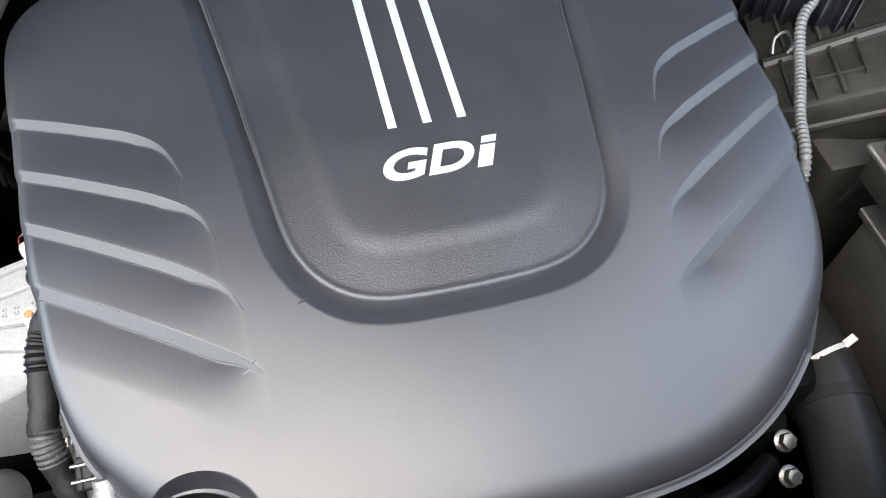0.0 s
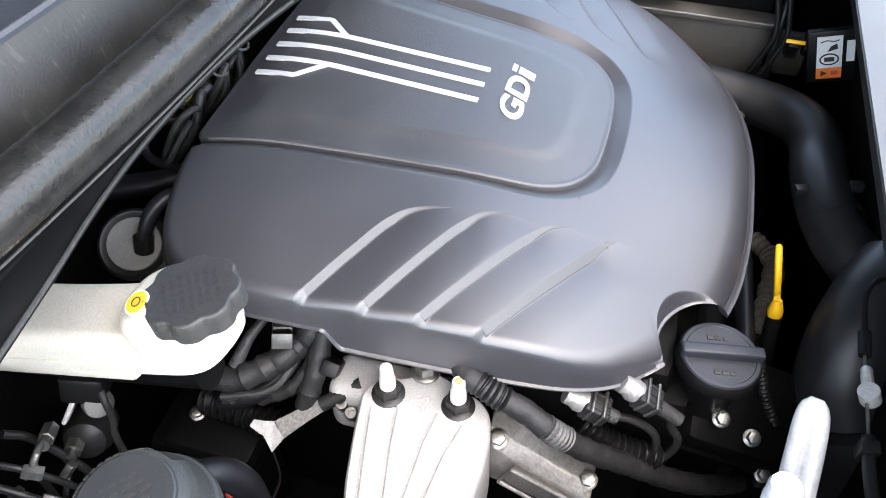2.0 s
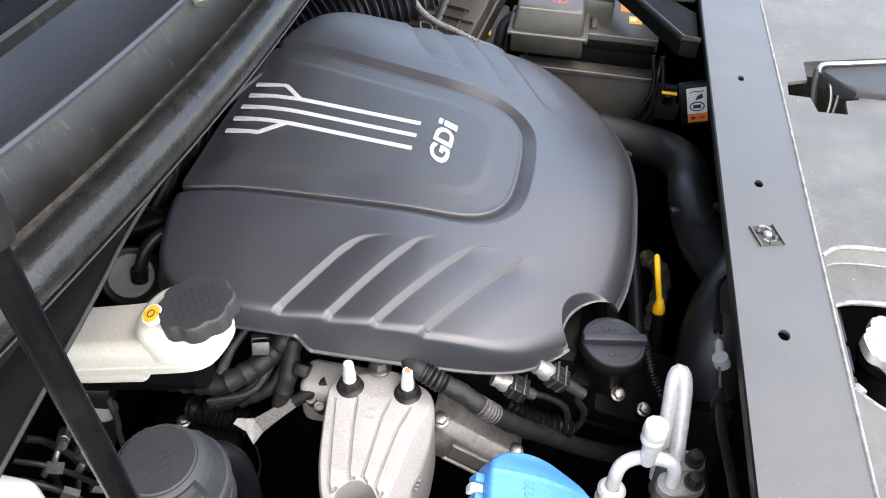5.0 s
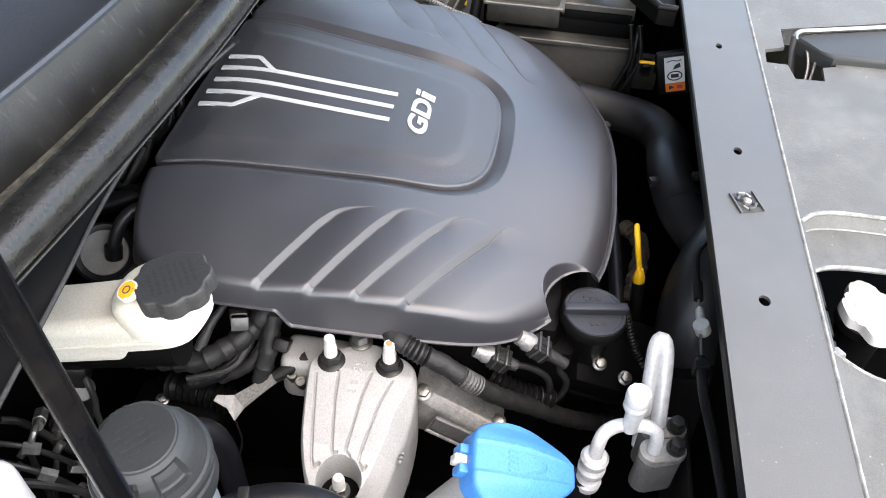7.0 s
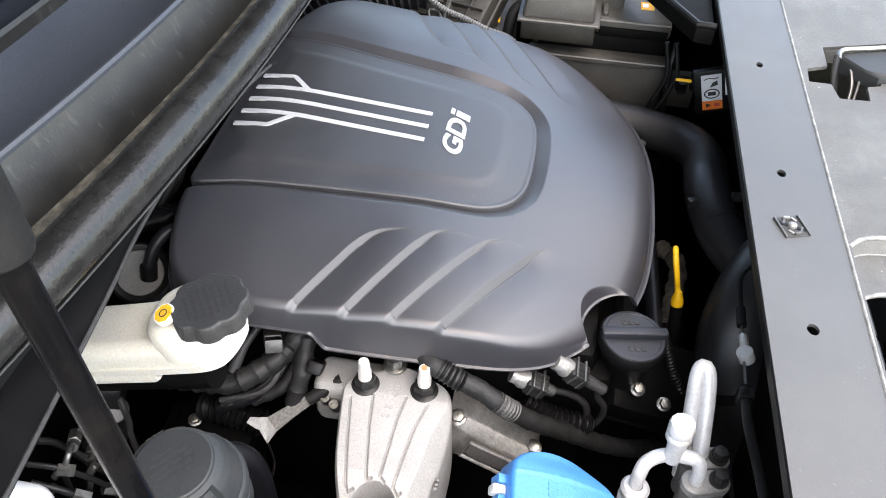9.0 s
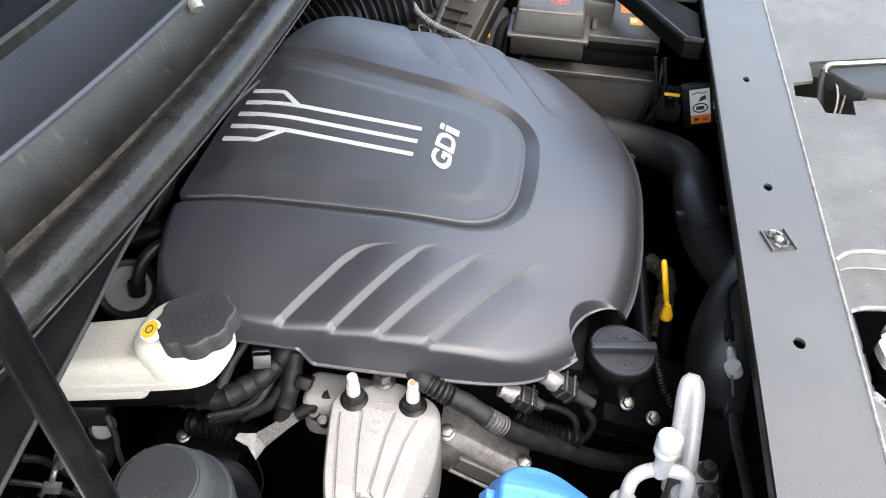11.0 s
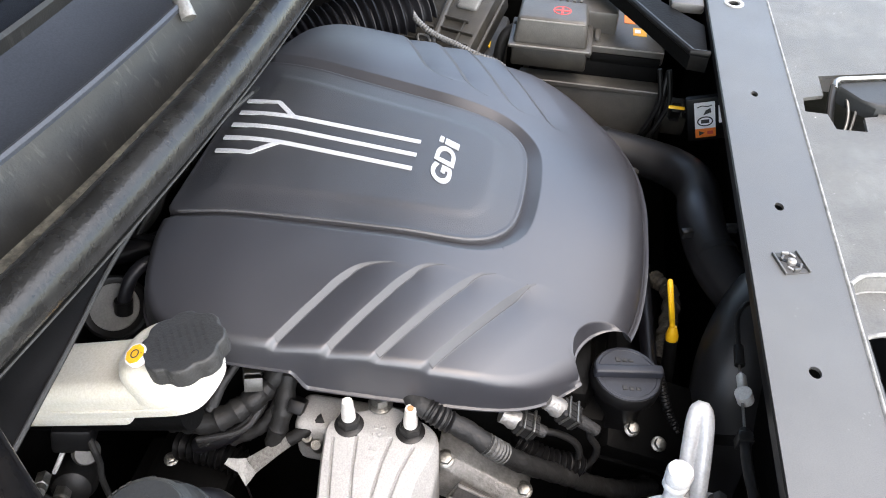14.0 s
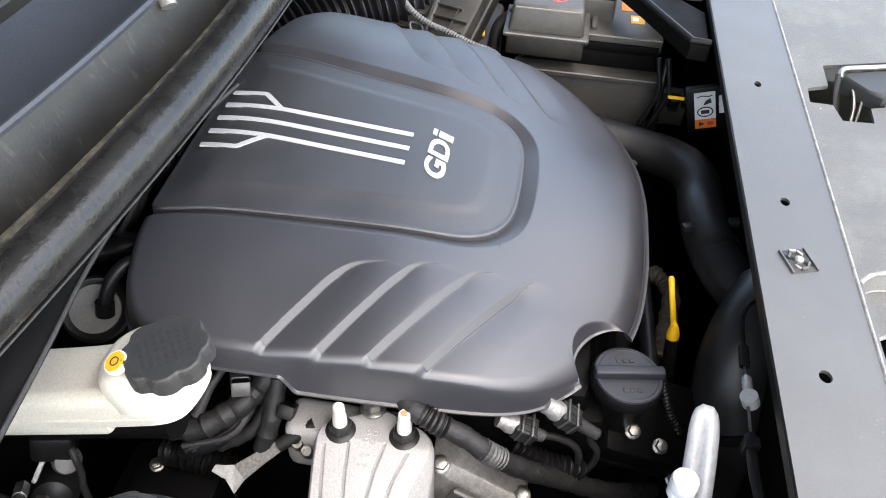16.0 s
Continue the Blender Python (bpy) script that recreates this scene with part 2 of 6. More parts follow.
def lathe(profile, n=32, m=None):
    """A profile of (radius, height) turned round the z axis and then placed by m."""
    bm = bmesh.new()
    rings = []
    for r, z in profile:
        if r < 1e-6:
            rings.append([bm.verts.new((0, 0, z))])
        else:
            rings.append([bm.verts.new((r * math.cos(2 * math.pi * i / n), r * math.sin(2 * math.pi * i / n), z)) for i in range(n)])
    for a, b in zip(rings, rings[1:]):
        for i in range(n):
            j = (i + 1) % n
            if len(a) == 1 and len(b) > 1:
                bm.faces.new((a[0], b[j], b[i]))
            elif len(b) == 1 and len(a) > 1:
                bm.faces.new((a[i], a[j], b[0]))
            elif len(a) > 1:
                bm.faces.new((a[i], a[j], b[j], b[i]))
    if len(rings[0]) > 1 and len(rings[-1]) > 1:
        for i in range(n):
            j = (i + 1) % n
            bm.faces.new((rings[-1][i], rings[-1][j], rings[0][j], rings[0][i]))
    else:
        for ring in (rings[0], rings[-1]):
            if len(ring) > 1:
                bm.faces.new(ring)
    if m:
        bm.transform(m)
    return bm


def spline(pts, step=0.004):
    """Points along a smooth curve through pts."""
    p = [Vector(q) for q in pts]
    p = [2 * p[0] - p[1]] + p + [2 * p[-1] - p[-2]]
    out = []
    for i in range(1, len(p) - 2):
        a, b, c, d = p[i - 1 : i + 3]
        k = max(2, int((c - b).length / step))
        for j in range(k):
            t = j / k
            out.append(0.5 * (2 * b + (c - a) * t + (2 * a - 5 * b + 4 * c - d) * t * t + (3 * b - a - 3 * c + d) * t ** 3))
    out.append(p[-2])
    return out


def tube(pts, radius, n=14, step=0.005, flat=1.0, smooth=True):
    """A round bar or hose along pts; radius: a number, or a function of the way along (0 to 1) and the metres gone."""
    line = spline(pts, step) if smooth else [Vector(q) for q in pts]
    bm = bmesh.new()
    gone = [0.0]
    for a, b in zip(line, line[1:]):
        gone.append(gone[-1] + (b - a).length)
    side = None
    rings = []
    for i, q in enumerate(line):
        ahead = (line[min(i + 1, len(line) - 1)] - line[max(i - 1, 0)]).normalized()
        if side is None:
            side = ahead.orthogonal().normalized()
        side = (side - ahead * side.dot(ahead)).normalized()
        other = ahead.cross(side)
        r = radius(gone[i] / gone[-1], gone[i]) if callable(radius) else radius
        rings.append([bm.verts.new(q + r * (math.cos(2 * math.pi * k / n) * side + flat * math.sin(2 * math.pi * k / n) * other)) for k in range(n)])
    for a, b in zip(rings, rings[1:]):
        for k in range(n):
            bm.faces.new((a[k], a[(k + 1) % n], b[(k + 1) % n], b[k]))
    bm.faces.new(rings[0][::-1])
    bm.faces.new(rings[-1])
    return bm


def corrugated(r, pitch=0.006, depth=0.0015):
    return lambda s, d: r + depth * math.sin(2 * math.pi * d / pitch)


def sweep_x(profile, xs, off):
    """A closed profile of (y, z) carried along x, shifted in y by off(x)."""
    bm = bmesh.new()
    rings = [[bm.verts.new((x, y + off(x), z)) for y, z in profile] for x in xs]
    k = len(profile)
    for a, b in zip(rings, rings[1:]):
        for i in range(k):
            bm.faces.new((a[i], a[(i + 1) % k], b[(i + 1) % k], b[i]))
    bm.faces.new(rings[0][::-1])
    bm.faces.new(rings[-1])
    return bm


def axis(base, toward):
    """The pose whose z axis points from base along toward."""
    return Matrix.Translation(base) @ Vector(toward).normalized().to_track_quat("Z", "Y").to_matrix().to_4x4()


def hexagon(r):
    return [(r * math.cos(math.pi / 3 * i), r * math.sin(math.pi / 3 * i)) for i in range(6)]


def bolt(name, base, toward, r, label, group=""):
    """A flange bolt: washer face and hexagon head."""
    ob = thing(name, label, "bolt", base, group)
    part("flange", lathe([(0, 0), (r * 1.35, 0), (r * 1.35, r * 0.25), (r * 1.0, r * 0.45), (0, r * 0.45)], 20, axis(base, toward)), STEEL, ob)
    part("hex_head", put(prism(hexagon(r), r * 0.4, r * 1.5, r * 0.15), axis(base, toward)), STEEL, ob)
    return ob


# ---- engine cover ----
SLOPE = math.tan(radians(5))
HALF = [(0, -0.239), (0.06, -0.238), (0.12, -0.229), (0.172, -0.205), (0.213, -0.166), (0.236, -0.125), (0.247, -0.06), (0.256, 0.03), (0.263, 0.11), (0.259, 0.152), (0.236, 0.178), (0.2, 0.192), (0.14, 0.203), (0, 0.208)]
MIDDLE = Vector((0, -0.02))
NOTCH, NOTCH_R = Vector((-0.174, -0.2125)), 0.0390
PANEL_HALF = [(0, -0.1135), (0.042, -0.1115), (0.066, -0.1055), (0.083, -0.094), (0.095, -0.078), (0.1025, -0.055), (0.1095, 0.0), (0.119, 0.075), (0.129, 0.145), (0.1355, 0.192), (0.136, 0.200), (0.130, 0.2045), (0.09, 0.206), (0, 0.2075)]


def mirrored(half):
    return half + [(-x, y) for x, y in half[::-1] if x > 1e-6]


def smooth_loop(pts, step=0.004):
    p = [Vector((x, y, 0)) for x, y in pts]
    n = len(p)
    out = []
    for i in range(n):
        a, b, c, d = p[i - 1], p[i], p[(i + 1) % n], p[(i + 2) % n]
        k = max(1, int((c - b).length / step))
        for j in range(k):
            t = j / k
            q = 0.5 * (2 * b + (c - a) * t + (2 * a - 5 * b + 4 * c - d) * t * t + (3 * b - a - 3 * c + d) * t ** 3)
            out.append((q.x, q.y))
    return np.array(out)


OUTLINE = smooth_loop(mirrored(HALF))
PANEL_LOOP = np.array(list(smooth_loop(mirrored(PANEL_HALF))))


def reach(loop, centre, angles):
    """How far a loop lies from a centre in each direction."""
    d = loop - np.array(centre)
    a = np.arctan2(d[:, 1], d[:, 0])
    r = np.hypot(d[:, 0], d[:, 1])
    o = np.argsort(a)
    return np.interp(angles, a[o], r[o], period=2 * math.pi)


def gap_to(loop, x, y):
    best = np.full(x.shape, 9.0)
    for (px, py), (qx, qy) in zip(loop, np.roll(loop, -1, 0)):
        vx, vy = qx - px, qy - py
        f = np.clip(((x - px) * vx + (y - py) * vy) / (vx * vx + vy * vy + 1e-12), 0, 1)
        best = np.minimum(best, (x - px - f * vx) ** 2 + (y - py - f * vy) ** 2)
    return np.sqrt(best)


def inside(loop, centre, x, y):
    a = np.arctan2(y - centre[1], x - centre[0])
    return np.hypot(x - centre[0], y - centre[1]) < reach(loop, centre, a)


def ease(t):
    t = np.clip(t, 0, 1)
    return t * t * (3 - 2 * t)


def skin(x, y):
    """The cover's broad crown over (x, y)."""
    droop = 0.018 * ease(np.abs(x) / 0.20) * ease(-y / 0.22)
    return SLOPE * y - 0.6 * np.minimum(y, 0) ** 2 - 1.2 * np.maximum(np.abs(x) - 0.15, 0) ** 2 - 1.6 * np.maximum(y - 0.12, 0) ** 2 - droop


RIBS = [((-0.262, 0.071), (-0.166, 0.022), (-0.151, -0.016)), ((-0.26, 0.030), (-0.150, -0.030), (-0.138, -0.059)), ((-0.257, -0.008), (-0.141, -0.078), (-0.129, -0.102)), ((-0.252, -0.049), (-0.136, -0.1225), (-0.1225, -0.1375))]


def rib_line(r, k, q):
    line = [Vector((*r, 0)), Vector((*k, 0)), Vector((*q, 0))]
    return np.array([(p.x, p.y) for p in spline([line[0], line[0].lerp(line[1], 0.55), line[0].lerp(line[1], 0.86), line[1].lerp(line[2], 0.25), line[2]], 0.002)])


STEPS = [(0.0050, 0.0034), (0.0053, 0.0032), (0.0056, 0.0029), (0.0058, 0.0037)]


def louvres(x, y):
    """Four raked steps on each flank, each dropping to the front and rising slowly to the next."""
    x = -np.abs(x)
    z = np.zeros_like(x)
    for (r, k, q), (step_w, step_h) in zip(RIBS, STEPS):
        pts = rib_line(r, k, q)
        at = np.interp(x, pts[:, 0], pts[:, 1])
        slope = np.interp(x, pts[:, 0], np.gradient(pts[:, 1], pts[:, 0]))
        d = (at - y) / np.sqrt(1 + slope ** 2)
        full = np.clip((q[0] - x) / 0.026, 0, 1)
        wide = step_w * (0.12 + 0.88 * full)
        face = np.clip((d - 0.0004) / (wide - 0.0012), 0, 1)
        back = np.clip(1 - (d - wide) / 0.029, 0, 1) ** 1.3
        fade = ease((q[0] - x) / (0.024 + 1.2 * np.maximum(d, 0)))
        z = np.minimum(z, -(step_h + 0.0006) * np.where(d > 0, face * back, 0) * fade)
    return z


def shell_height(x, y):
    out = gap_to(PANEL_LOOP, x, y)
    within = inside(PANEL_LOOP, (0, 0.02), x, y)
    edge = gap_to(OUTLINE, x, y)
    z = skin(x, y) + louvres(x, y)
    wide = 0.0145 - 0.002 * ease((y - 0.05) / 0.1)
    z -= np.where(within, 0.0082 + 0.006 * ease(out / 0.006), 0.0082 * np.clip(1 - out / wide, 0, 1) ** 0.95)
    wide = 0.008 + 0.012 * ease((-y - 0.10) / 0.10)
    t = np.clip(1 - edge / wide, 0, 1)
    z -= (0.007 + 0.0035 * ease((-y - 0.10) / 0.10)) * (1 - np.sqrt(1 - np.minimum(t, 0.9995) ** 2))
    return z


def rim_height(x, y):
    """The height of the cover's lower rim."""
    low = -0.058 + 0.019 * ease((y - 0.036) / 0.014) * (x < -0.2) + 0.014 * ease((-y - 0.15) / 0.06)
    return SLOPE * y + low


def rings_mesh(name, xs, ys, zs, closed_centre=True):
    """Quads between nested rings of points, the first ring being the innermost."""
    n = xs.shape[1]
    verts = np.stack([xs, ys, zs], -1).reshape(-1, 3)
    faces = []
    for i in range(xs.shape[0] - 1):
        a, b = i * n, (i + 1) * n
        faces += [(a + k, a + (k + 1) % n, b + (k + 1) % n, b + k) for k in range(n)]
    if closed_centre:
        faces.append(tuple(range(n))[::-1])
    me = bpy.data.meshes.new(name)
    me.from_pydata(verts.tolist(), [], faces)
    me.update()
    return me


def slab(name, loop, mid, z0, z1, r, material, parent, label="", top=None, n=160, draft=0.0, m=None):
    """A rounded block over a loop of (x, y): flat or shaped top, rolled upper edge, sides to z0."""
    loop = smooth_loop(loop, 0.003)
    ang = np.linspace(-math.pi, math.pi, n, endpoint=False)
    far = reach(loop, mid, ang)
    rho = np.r_[np.linspace(0.03, 0.7, 14), np.linspace(0.7, 1, 22)[1:]]
    x, y = mid[0] + rho[:, None] * far * np.cos(ang), mid[1] + rho[:, None] * far * np.sin(ang)
    t = np.clip(1 - gap_to(loop, x, y) / r, 0, 0.9995)
    z = z1 - r * (1 - np.sqrt(1 - t * t)) + (top(x, y) if top else 0)
    xs, ys, zs = [x], [y], [z]
    for f in (0.3, 1.0):
        xs.append((mid[0] + (x[-1] - mid[0]) * (1 + draft * f))[None])
        ys.append((mid[1] + (y[-1] - mid[1]) * (1 + draft * f))[None])
        zs.append((z[-1] + f * (z0 - z[-1]))[None])
    xs, ys, zs = [np.concatenate(v) for v in (xs, ys, zs)]
    me = rings_mesh(name, xs, ys, zs)
    me.materials.append(material)
    me.shade_smooth()
    me.set_sharp_from_angle(angle=radians(50))
    if m:
        me.transform(m)
    me.transform(Matrix.Translation(-world_base(parent)))
    ob = new(name, me)
    ob.parent = parent
    if label:
        ob["label"] = label
    return ob


def engine_cover():
    ob = thing("engine_cover", "dark slate plastic engine cover with raised louvres and centre panel", "engine cover", (0, 0, -0.12))
    n = 1100
    ang = np.linspace(-math.pi, math.pi, n, endpoint=False)
    dx, dy = np.cos(ang), np.sin(ang)
    r = reach(OUTLINE, MIDDLE, ang)
    # the bite round the oil filler
    cx, cy = NOTCH - MIDDLE
    b = dx * cx + dy * cy
    disc = b * b - (cx * cx + cy * cy - NOTCH_R ** 2)
    near = np.where(disc > 0, b - np.sqrt(np.maximum(disc, 0)), 9)
    bite = (near > 0) & (near < r)
    r = np.where(bite, near, r)
    lean = np.where(bite, 0.002, 0.0)
    rho = np.r_[np.linspace(0.01, 0.86, 190), np.linspace(0.86, 1, 56)[1:]]
    x = MIDDLE.x + rho[:, None] * r * dx
    y = MIDDLE.y + rho[:, None] * r * dy
    z = shell_height(x, y)
    low = np.minimum(rim_height(x[-1], y[-1]), z[-1] - 0.002)
    rows_x, rows_y, rows_z = [x], [y], [z]
    for s, push in ((0.15, 0.0008), (0.5, 0.0018), (0.93, 0.003), (0.96, 0.0052), (1.0, 0.0054), (1.0, 0.0), (0.5, -0.001), (0.1, -0.003)):
        out = push + lean * s
        rows_x.append((x[-1] + out * dx)[None])
        rows_y.append((y[-1] + out * dy)[None])
        rows_z.append((z[-1] + s * (low - z[-1]))[None])
    me = rings_mesh("shell", np.concatenate(rows_x), np.concatenate(rows_y), np.concatenate(rows_z))
    me.materials.append(COVER)
    me.shade_smooth()
    me.set_sharp_from_angle(angle=radians(50))
    me.transform(Matrix.Translation(-ob.location))
    shell = new("shell", me)
    shell.parent = ob
    # crisp faces of the louvre steps, coloured paler for the sky they reflect
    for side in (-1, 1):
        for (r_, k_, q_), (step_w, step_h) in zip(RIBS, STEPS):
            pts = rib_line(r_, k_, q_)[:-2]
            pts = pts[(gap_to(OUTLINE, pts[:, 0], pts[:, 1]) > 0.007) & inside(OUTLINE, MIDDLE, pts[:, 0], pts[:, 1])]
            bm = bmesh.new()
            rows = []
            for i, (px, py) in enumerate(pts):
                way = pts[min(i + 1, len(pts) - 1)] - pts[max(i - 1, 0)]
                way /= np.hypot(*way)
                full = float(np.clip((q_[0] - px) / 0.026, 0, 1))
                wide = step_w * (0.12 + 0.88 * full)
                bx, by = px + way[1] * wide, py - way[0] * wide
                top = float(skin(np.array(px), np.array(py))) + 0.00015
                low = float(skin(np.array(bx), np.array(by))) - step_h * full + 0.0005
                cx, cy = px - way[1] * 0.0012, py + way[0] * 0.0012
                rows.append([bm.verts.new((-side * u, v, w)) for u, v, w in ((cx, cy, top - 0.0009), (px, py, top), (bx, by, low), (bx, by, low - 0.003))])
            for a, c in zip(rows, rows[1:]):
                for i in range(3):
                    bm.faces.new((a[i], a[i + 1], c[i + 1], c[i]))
            part("louvre_face", bm, COVER_STEP_LIT, shell, smooth=20)
    # centre panel: plateau, sloping rim, rolled edge
    n = 360
    ang = np.linspace(-math.pi, math.pi, n, endpoint=False)
    dx, dy = np.cos(ang), np.sin(ang)
    r = reach(PANEL_LOOP, (0, 0.02), ang)
    rho = np.r_[np.linspace(0.02, 0.9, 60), np.linspace(0.9, 0.995, 20)[1:]]
    x, y = rho[:, None] * r * dx, 0.02 + rho[:, None] * r * dy
    d = gap_to(PANEL_LOOP, x, y)
    z = skin(x, y) - 0.0016 * (1 - ease((d - 0.002) / 0.034)) - 0.0016 * (1 - ease((d - 0.025) / 0.014)) + 0.0008 * ease(1 - d / 0.006)
    z -= 0.0016 * np.clip(1 - d / 0.003, 0, 1) ** 2
    ex, ey = r * dx, 0.02 + r * dy
    xs = np.concatenate([x, ex[None], ex[None]])
    ys = np.concatenate([y, ey[None], ey[None]])
    zs = np.concatenate([z, z[-1:] - 0.0015, z[-1:] - 0.010])
    me = rings_mesh("centre_panel", xs, ys, zs)
    me.materials.append(PANEL)
    me.shade_smooth()
    me.set_sharp_from_angle(angle=radians(45))
    me.transform(Matrix.Translation(-ob.location))
    panel = new("centre_panel", me)
    panel.parent = ob
    panel["label"] = "finely grained dark centre panel"

    # the rough raised lip along the panel's long edges
    for s in (-1, 1):
        lip = [(s * x, y) for x, y in PANEL_HALF if -0.10 < y < 0.2]
        pts = [(x, y, float(skin(np.array(x), np.array(y))) - 0.0037) for x, y in lip]
        part("edge_lip", tube(pts, lambda f, d: 0.0002 + (0.0015 if s < 0 else 0.0005) * f ** 2, 10, 0.004), LIP, panel, "rough greyish raised lip")

    def on_top(px, py):
        return float(skin(np.array(px), np.array(py)))

    def ribbon(name, pts, w):
        """A flat painted line on the panel, a little proud."""
        line = spline([(x, y, 0) for x, y in pts], 0.004)
        bm = bmesh.new()
        top = []
        for i, q in enumerate(line):
            way = (line[min(i + 1, len(line) - 1)] - line[max(i - 1, 0)]).normalized()
            side = Vector((-way.y, way.x, 0)) * w / 2
            a, c = q + side, q - side
            top.append([bm.verts.new((p.x, p.y, on_top(p.x, p.y) + dz)) for p, dz in ((a, -0.001), (a, 0.0009), (c, 0.0009), (c, -0.001))])
        for a, c in zip(top, top[1:]):
            for k in range(3):
                bm.faces.new((a[k], a[k + 1], c[k + 1], c[k]))
        bm.faces.new(top[0][::-1])
        bm.faces.new(top[-1])
        part(name, bm, SILVER, panel, "silver printed stripe", 30)

    G = 0.0228
    ribbon("stripe", [(0, 0), (0, 0.07), (0, 0.192)], 0.0058)
    for s in (-1, 1):
        ribbon("stripe", [(s * G, 0), (s * G, 0.07), (s * G, 0.192)], 0.0058)
        ribbon("stripe", [(s * G, 0.1335), (s * (G + 0.004), 0.138), (s * (G + 0.018), 0.152), (s * (G + 0.0225), 0.157), (s * (G + 0.0225), 0.165), (s * (G + 0.0225), 0.192)], 0.0054)
    fc = bpy.data.curves.new("letters", "FONT")
    fc.body, fc.size, fc.offset, fc.extrude = "GD", 1.0, 0.03, 0.02
    tmp = new("letters", fc)
    dg = bpy.context.evaluated_depsgraph_get()
    me = bpy.data.meshes.new_from_object(tmp.evaluated_get(dg))
    bpy.data.objects.remove(tmp)
    co = np.array([v.co for v in me.vertices])
    lo, hi = co.min(0), co.max(0)
    co = (co - lo) / (hi - lo)

    def slanted(u, v, w):
        lx = -0.039 + 0.058 * u + 0.0085 * v
        ly = -0.0395 + 0.0215 * v
        return lx, ly, skin(lx, ly) - 0.0006 + 0.0016 * w

    lx, ly, lz = slanted(co[:, 0], co[:, 1], co[:, 2])
    for v, p in zip(me.vertices, zip(lx, ly, lz)):
        v.co = Vector(p) - ob.location
    me.materials.clear()
    me.materials.append(SILVER)
    letters = new("letter", me)
    letters.parent = panel
    letters["label"] = "silver bold slanted lettering"
    for v0, v1 in ((0.0, 0.70), (0.80, 1.0)):
        bm = box(0, 1, 0, 1, 0, 1, 0)
        for v in bm.verts:
            v.co = Vector([float(c) for c in slanted(np.array(1.06 + 0.17 * v.co.x), np.array(v0 + (v1 - v0) * v.co.y), v.co.z)])
        part("letter", bm, SILVER, panel, "silver stroke of the lettering", 30)
    return ob


engine_cover()


# ---- engine bay structure ----
def xs_between(a, b, n=60):
    return [a + (b - a) * i / (n - 1) for i in range(n)]


single("ground", box(-90, 90, -90, 90, -1.0, -0.95, 0), ASPHALT, "grey asphalt ground under the car", "ground", kind="structure", smooth=0)
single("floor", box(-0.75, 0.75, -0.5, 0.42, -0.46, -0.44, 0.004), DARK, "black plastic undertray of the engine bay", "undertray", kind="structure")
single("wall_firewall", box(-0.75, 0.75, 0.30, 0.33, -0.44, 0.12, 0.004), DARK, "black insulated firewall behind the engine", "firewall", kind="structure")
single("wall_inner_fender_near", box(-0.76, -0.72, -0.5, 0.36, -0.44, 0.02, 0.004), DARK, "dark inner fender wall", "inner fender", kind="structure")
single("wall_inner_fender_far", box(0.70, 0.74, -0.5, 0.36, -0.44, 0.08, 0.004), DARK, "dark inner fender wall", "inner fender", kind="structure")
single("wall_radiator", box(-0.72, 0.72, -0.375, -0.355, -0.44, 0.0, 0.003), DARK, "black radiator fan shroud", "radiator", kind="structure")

single("wall_body_near", box(-0.83, -0.77, -0.76, 1.1, -0.95, -0.03, 0.02, 3), BODY, "white painted car fender side", "car body", kind="structure")
single("wall_body_far", box(0.77, 0.83, -0.76, 1.1, -0.95, -0.03, 0.02, 3), BODY, "white painted car fender side", "car body", kind="structure")
single("wall_body_front", box(-0.77, 0.77, -0.78, -0.725, -0.95, 0.02, 0.02, 3), BODY, "white painted car front", "car body", kind="structure")


def open_hood():
    """The raised hood: it hinges at the cowl and leans forward over the engine."""
    ob = thing("open_hood", "white car hood held open, black insulation mat underneath", "hood", (0, 0.33, 0.16))
    lift = radians(55)
    m = Matrix.Translation((0, 0.33, 0.16)) @ Matrix.Rotation(-lift, 4, "X")
    half = [(0.0, -1.10), (0.35, -1.08), (0.60, -1.02), (0.72, -0.92), (0.745, -0.4), (0.76, 0.0)]
    rim = half + [(-x, y) for x, y in half[::-1] if x > 0]
    part("outer_skin", put(prism(rim, 0.030, 0.036, 0.003), m), BODY, ob)
    part("inner_frame", put(prism([(x * 0.98, y * 0.985) for x, y in rim], 0.014, 0.030, 0.003), m), BODY, ob)
    part("insulation_mat", put(prism([(x * 0.90, -0.06 + y * 0.86) for x, y in rim], 0.006, 0.0145, 0.003), m), DARK, ob, "black felt insulation mat")


open_hood()

# engine block below the cover
ENG = thing("engine_block", "dark engine block under the plastic cover, shade in its colour", "engine", (0, 0, -0.44))
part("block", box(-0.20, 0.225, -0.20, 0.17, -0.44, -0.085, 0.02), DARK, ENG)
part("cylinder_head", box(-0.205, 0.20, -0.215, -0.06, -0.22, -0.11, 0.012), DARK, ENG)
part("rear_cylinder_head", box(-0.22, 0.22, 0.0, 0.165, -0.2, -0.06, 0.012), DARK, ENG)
part("front_rail", tube([(-0.135, -0.258, -0.135), (-0.08, -0.2560, -0.134), (0.0, -0.2525, -0.134), (0.08, -0.2465, -0.136), (0.15, -0.239, -0.14), (0.19, -0.222, -0.15)], 0.0078), RUBBER, ENG)
part("casting_web", box(-0.265, -0.225, -0.05, 0.056, -0.16, -0.104, 0.010, 3), CAST, ENG, "dull grey cast aluminium web")

# ---- cowl ----
COWL_X = xs_between(-0.62, 0.62, 70)


def bow(k):
    return lambda x: k * x * x


